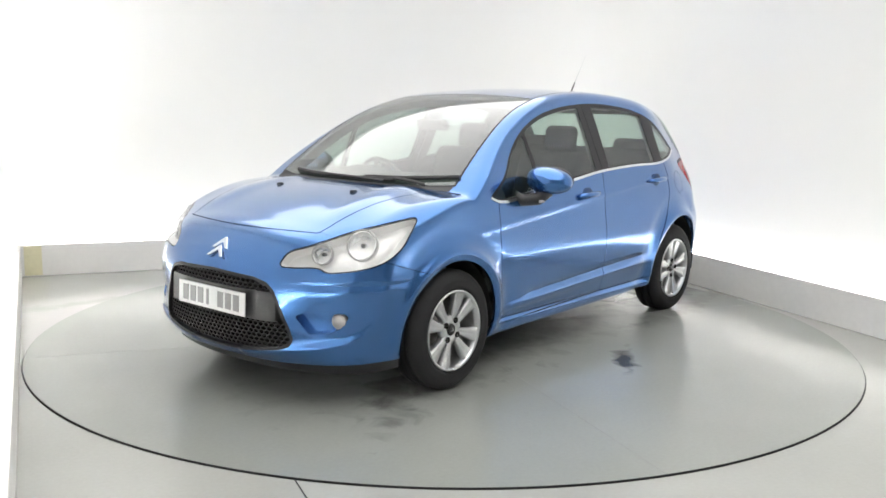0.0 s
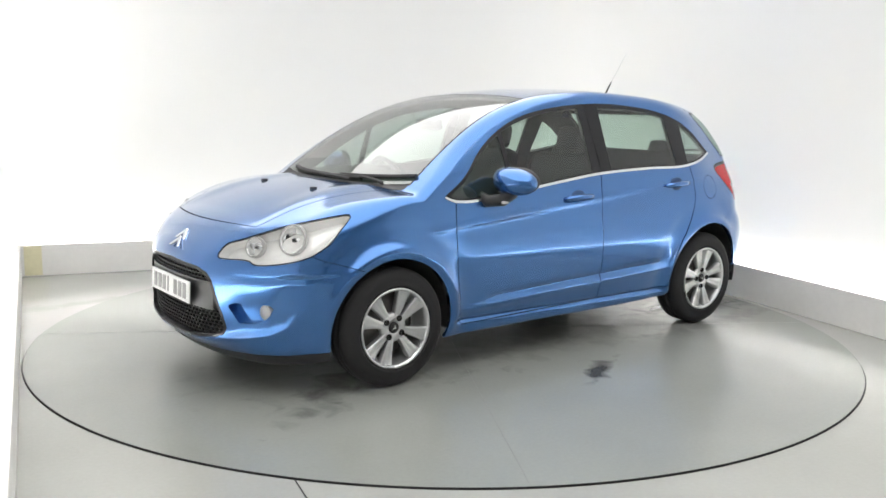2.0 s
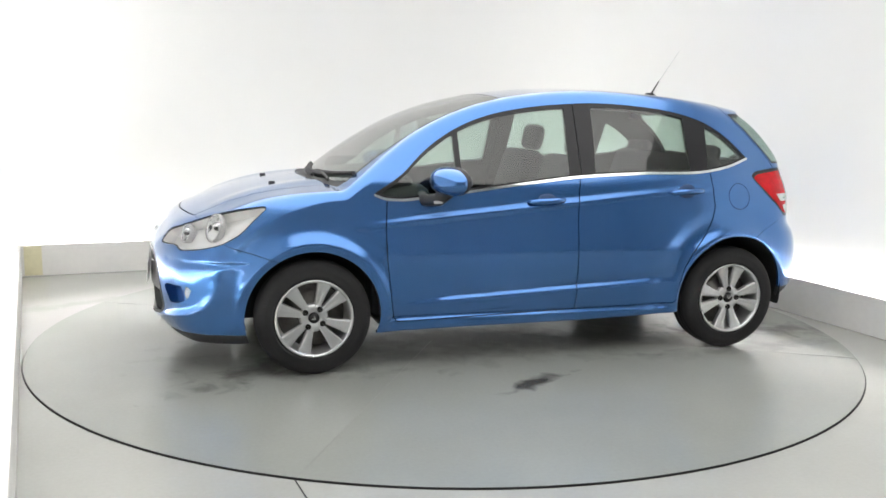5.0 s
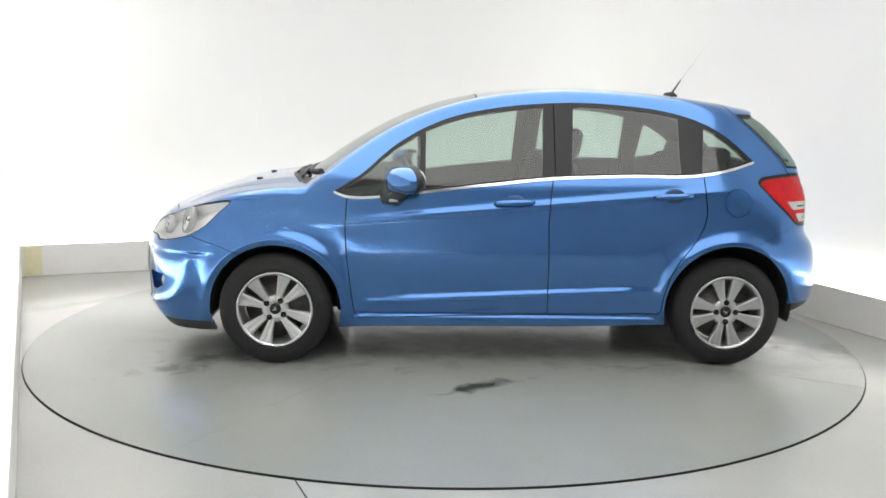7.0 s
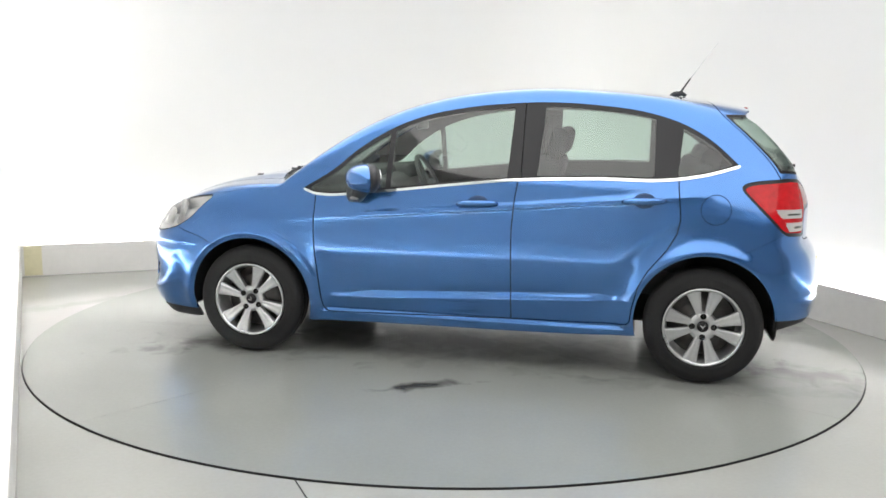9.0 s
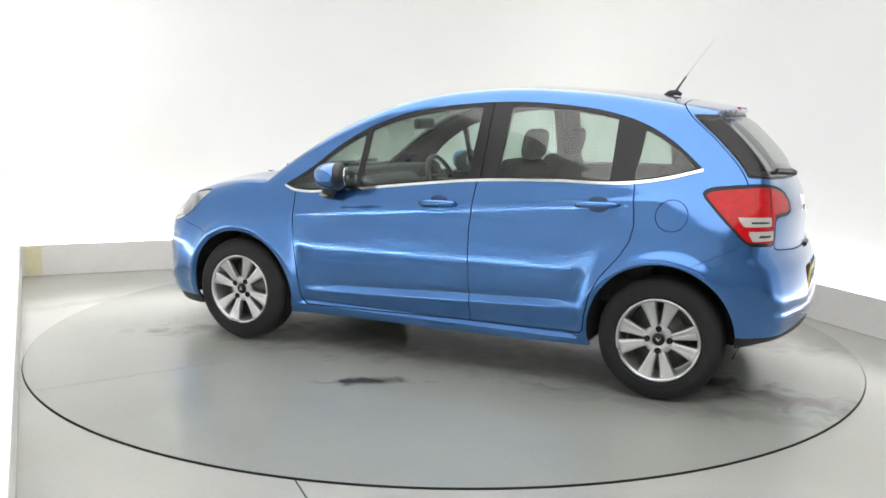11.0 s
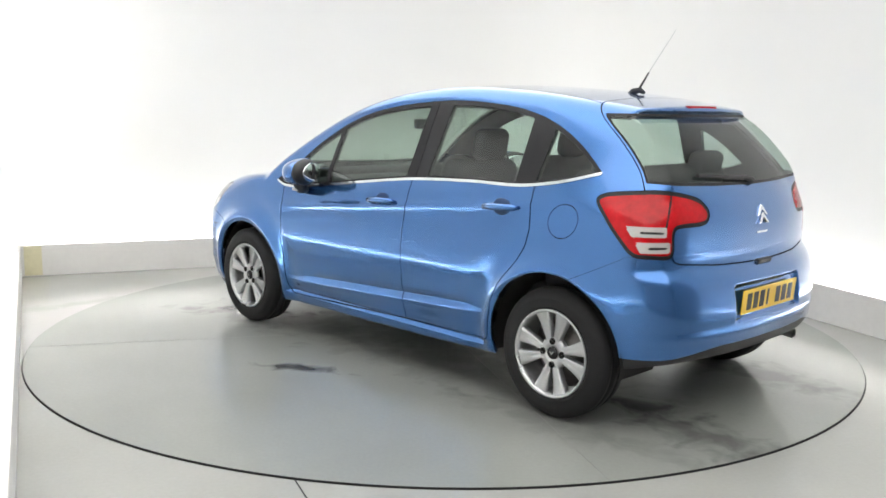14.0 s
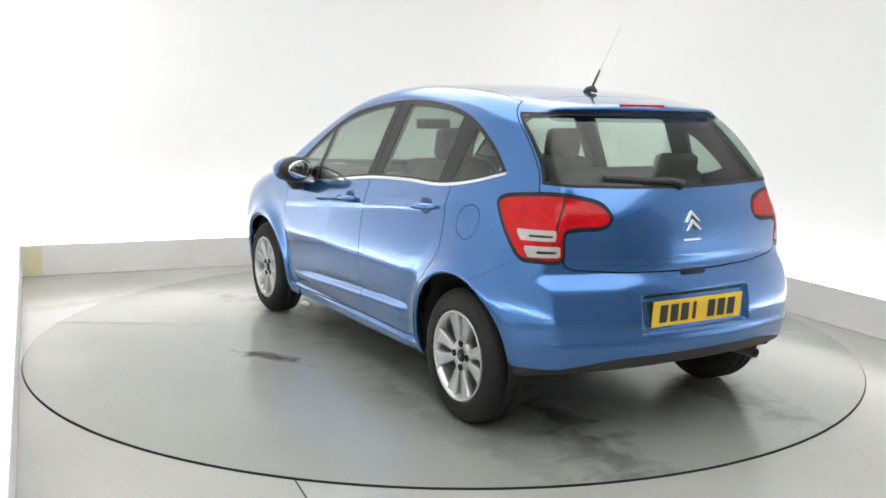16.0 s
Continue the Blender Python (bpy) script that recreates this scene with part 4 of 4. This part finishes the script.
# handles, mirrors, wipers, aerial, exhaust
def handle(x, z, k, parent):
    y = surface_y(x, z)
    # a flat bulge; its dark colour stands in for a recess in shade
    cup = bmesh.new()
    bmesh.ops.create_uvsphere(cup, u_segments=24, v_segments=12, radius=1, matrix=pose(x - 0.004, k * (y - 0.004), z - 0.001) @ Matrix.Diagonal((0.058, 0.010, 0.042, 1)))
    part("handle_cup", cup, PAINT_SHADED, parent, "shallow bulge in dark blue, coloured as a shaded recess", smooth=True)
    rows = ((0.108, 0.004, -0.006), (0.09, 0.018, -0.004), (0.04, 0.030, 0.0), (-0.05, 0.031, 0.003), (-0.09, 0.020, 0.004), (-0.108, 0.004, 0.004))
    pts = [(x + dx, k * (surface_y(x + dx, z) + dy), z + dz) for dx, dy, dz in rows]
    bm = tube(pts, [0.008, 0.015, 0.017, 0.017, 0.015, 0.008], 12)
    part("door_handle", bm, PAINT, parent, smooth=True)


def door_mirror(k):
    base = place(part("door_mirror", tube([(0.66, k * 0.765, 0.93), (0.64, k * 0.81, 0.905), (0.59, k * 0.87, 0.915), (0.555, k * 0.905, 0.965)], [0.03, 0.032, 0.036, 0.045], 14), BLACK, car, "blue mirror housing on a black foot", smooth=True))
    turn = pose(0.530, k * 0.905, 1.012, 0, 0, k * 22)
    bm = bmesh.new()
    bmesh.ops.create_uvsphere(bm, u_segments=40, v_segments=24, radius=1)
    for v in bm.verts:
        x, y, z = v.co
        v.co = Vector(((0.115 if x > 0 else 0.030) * x * (1 - 0.15 * abs(y)), 0.126 * math.copysign(abs(y) ** 0.9, y), (0.074 - 0.010 * y * k) * math.copysign(abs(z) ** 0.86, z) - 0.008 * y * k))
    bmesh.ops.transform(bm, matrix=turn, verts=bm.verts)
    bmesh.ops.recalc_face_normals(bm, faces=bm.faces)
    part("housing", bm, PAINT, base, "blue mirror housing", smooth=True)
    for name, mat, x, size, label in (("mirror_edge", BLACK, -0.022, (0.048, 0.1275, 0.0755), ""), ("mirror_glass", MIRROR, -0.064, (0.010, 0.092, 0.052), "silvered mirror glass")):
        bm = bmesh.new()
        bmesh.ops.create_uvsphere(bm, u_segments=32, v_segments=16, radius=1, matrix=turn @ pose(x, 0, 0) @ Matrix.Diagonal((*size, 1)))
        part(name, bm, mat, base, label, smooth=True)
    part("side_repeater", a_box((0.05, 0.012, 0.016), pose(0.60, k * 0.905, 0.905, 0, 0, 0), 0.005), CLEAR_LENS, base, "small clear indicator lens")


doors = [o for o in car.children if o.name.startswith("front_door")]
rears = [o for o in car.children if o.name.startswith("rear_door")]
for k, i in ((1, 0), (-1, 1)):
    handle(-0.045, 0.893, k, doors[i])
    handle(-0.905, 0.938, k, rears[i])
    door_mirror(k)


def wiper(points, blade):
    ob = place(part("wiper", tube(points, 0.009, 8), BLACK, car, "black windscreen wiper"))
    part("blade", tube(blade, 0.013, 6), BLACK, ob)


def on_screen(x, y, up=0.018):
    return (x, y, surface_z(x, y) + up)


foot = lambda y, back: 1.165 - 0.27 * y * y - back
wiper([on_screen(foot(0.28, -0.02), 0.28), on_screen(foot(0.05, 0.0), 0.05, 0.022), on_screen(foot(-0.15, 0.02), -0.15, 0.022)], [on_screen(foot(0.30 - 0.80 * t, 0.035), 0.30 - 0.80 * t, 0.010) for t in np.linspace(0, 1, 9)])
wiper([on_screen(foot(0.52, -0.02), 0.52), on_screen(foot(0.44, 0.0), 0.44, 0.022), on_screen(foot(0.30, 0.03), 0.30, 0.022)], [on_screen(foot(0.66 - 0.56 * t, 0.05), 0.66 - 0.56 * t, 0.010) for t in np.linspace(0, 1, 9)])
for y in (0.285, -0.285):
    place(part("washer_jet", a_box((0.035, 0.022, 0.014), pose(1.39, y, surface_z(1.39, y) + 0.003), 0.004), BLACK, car, "small black washer jet"))
gl = lambda y, z: (surface_x(y, z, False) - 0.014, y, z)
rw = place(part("rear_wiper", tube([gl(0.0, 1.085), gl(0.06, 1.10), gl(0.20, 1.105), gl(0.33, 1.115)], [0.018, 0.012, 0.009, 0.007], 8), BLACK, car, "black wiper across the foot of the rear window"))
part("blade", tube([gl(0.10, 1.098), gl(0.22, 1.108), gl(0.40, 1.118)], 0.010, 6), BLACK, rw)
az = surface_z(-1.075, 0.0)
aerial = place(part("aerial", tube([(-1.03, 0, az - 0.004), (-1.06, 0, az + 0.012), (-1.10, 0, az + 0.018), (-1.125, 0, az + 0.004)], [0.010, 0.016, 0.015, 0.008], 12), BLACK, car, "black roof aerial with a thin whip", smooth=True))
part("whip", tube([(-1.085, 0, az + 0.012), (-1.145, 0, az + 0.105)], [0.0065, 0.004], 8), BLACK, aerial)
part("whip_tip", tube([(-1.145, 0, az + 0.105), (-1.285, 0, az + 0.305)], [0.0018, 0.0012], 6), SILVER, aerial, "thin pale upper whip")
ex = place(part("exhaust", tube([(-1.55, -0.50, 0.27), (-1.70, -0.48, 0.29), (-1.775, -0.48, 0.285)], 0.024, 16, ends=False), STEEL, car, "short exhaust tail pipe", smooth=True))


# ---- cabin ----
def seat(name, x, y, wide, parts_label):
    s = place(part(name, a_box((0.50, wide, 0.16), pose(x + 0.08, y, 0.50, 0, -6, 0), 0.05, 3), CLOTH, car, parts_label, smooth=True))
    part("backrest", a_box((0.15, wide, 0.62), pose(x - 0.22, y, 0.82, 0, -17, 0), 0.06, 3), CLOTH, s, smooth=True)
    return s


for y in (0.36, -0.36):
    s = seat("front_seat", -0.06, y, 0.50, "dark grey cloth front seat")
    part("headrest", a_box((0.09, 0.23, 0.17), pose(-0.42, y, 1.200, 0, -12, 0), 0.044, 4), CLOTH, s, smooth=True)
    for dy in (-0.06, 0.06):
        part("headrest_post", tube([(-0.38, y + dy, 1.10), (-0.41, y + dy, 1.18)], 0.007, 8), CHROME, s)
bench = seat("rear_seat", -0.92, 0.0, 1.22, "dark grey cloth rear bench")
for y in (0.42, -0.42):
    part("headrest", a_box((0.09, 0.26, 0.13), pose(-1.25, y, 1.125, 0, -14, 0), 0.04, 3), CLOTH, bench, smooth=True)
place(part("parcel_shelf", a_box((0.42, 1.10, 0.02), pose(-1.42, 0, 0.985), 0.006), TRIM, car))
dash = place(part("dashboard", a_box((0.50, 1.36, 0.26), pose(0.80, 0, 0.82, 0, 8, 0), 0.08, 3), TRIM, car, "dark grey dashboard", smooth=True))
place(part("dash_top", a_box((0.40, 1.22, 0.07), pose(0.86, 0, 0.965, 0, 4, 0), 0.02, 2), TRIM, car, "dark grey dashboard top", smooth=True))
part("binnacle", a_box((0.20, 0.34, 0.10), pose(0.66, -0.36, 0.965, 0, 10, 0), 0.035, 3), TRIM, dash, smooth=True)
wheel_at = Matrix.Translation((0.47, -0.36, 0.90)) @ pose(0, 0, 0, 0, -64, 0)
ring = [(0.182 * math.cos(a), 0.182 * math.sin(a), 0) for a in np.linspace(0, 2 * math.pi, 37)]
steer = place(part("steering_wheel", tube(ring, 0.015, 10, wheel_at, ends=False), BLACK, car, "black steering wheel", smooth=True))
part("boss", a_box((0.13, 0.12, 0.05), wheel_at @ pose(0, 0, -0.03), 0.02), BLACK, steer, smooth=True)
for a in (0, 180, 270):
    part("spoke", a_box((0.13, 0.04, 0.015), wheel_at @ pose(0, 0, -0.01, 0, 0, a) @ pose(0.11, 0, 0), 0.004), BLACK, steer)
place(part("rear_view_mirror", a_box((0.03, 0.24, 0.065), pose(0.44, 0.0, 1.285), 0.012), BLACK, car, "black cabin mirror at the windscreen"))


# ---- what moves: the turntable turns and carries the car ----
TURN = ((0.0, 50.5), (1.0, 44.2), (2.5, 33.9), (4.0, 23.4), (5.25, 14.7), (6.5, 6.0), (8.0, -4.5), (9.0, -11.4), (10.25, -19.9), (11.5, -28.3), (12.5, -35.0), (13.5, -41.8), (14.5, -48.7), (15.5, -55.75), (16.0, -59.3))


def motions():
    for thing in (table, car):
        walk(thing, [(t, pose(0, 0, 0, 0, 0, 180 + a)) for t, a in TURN])


motions()
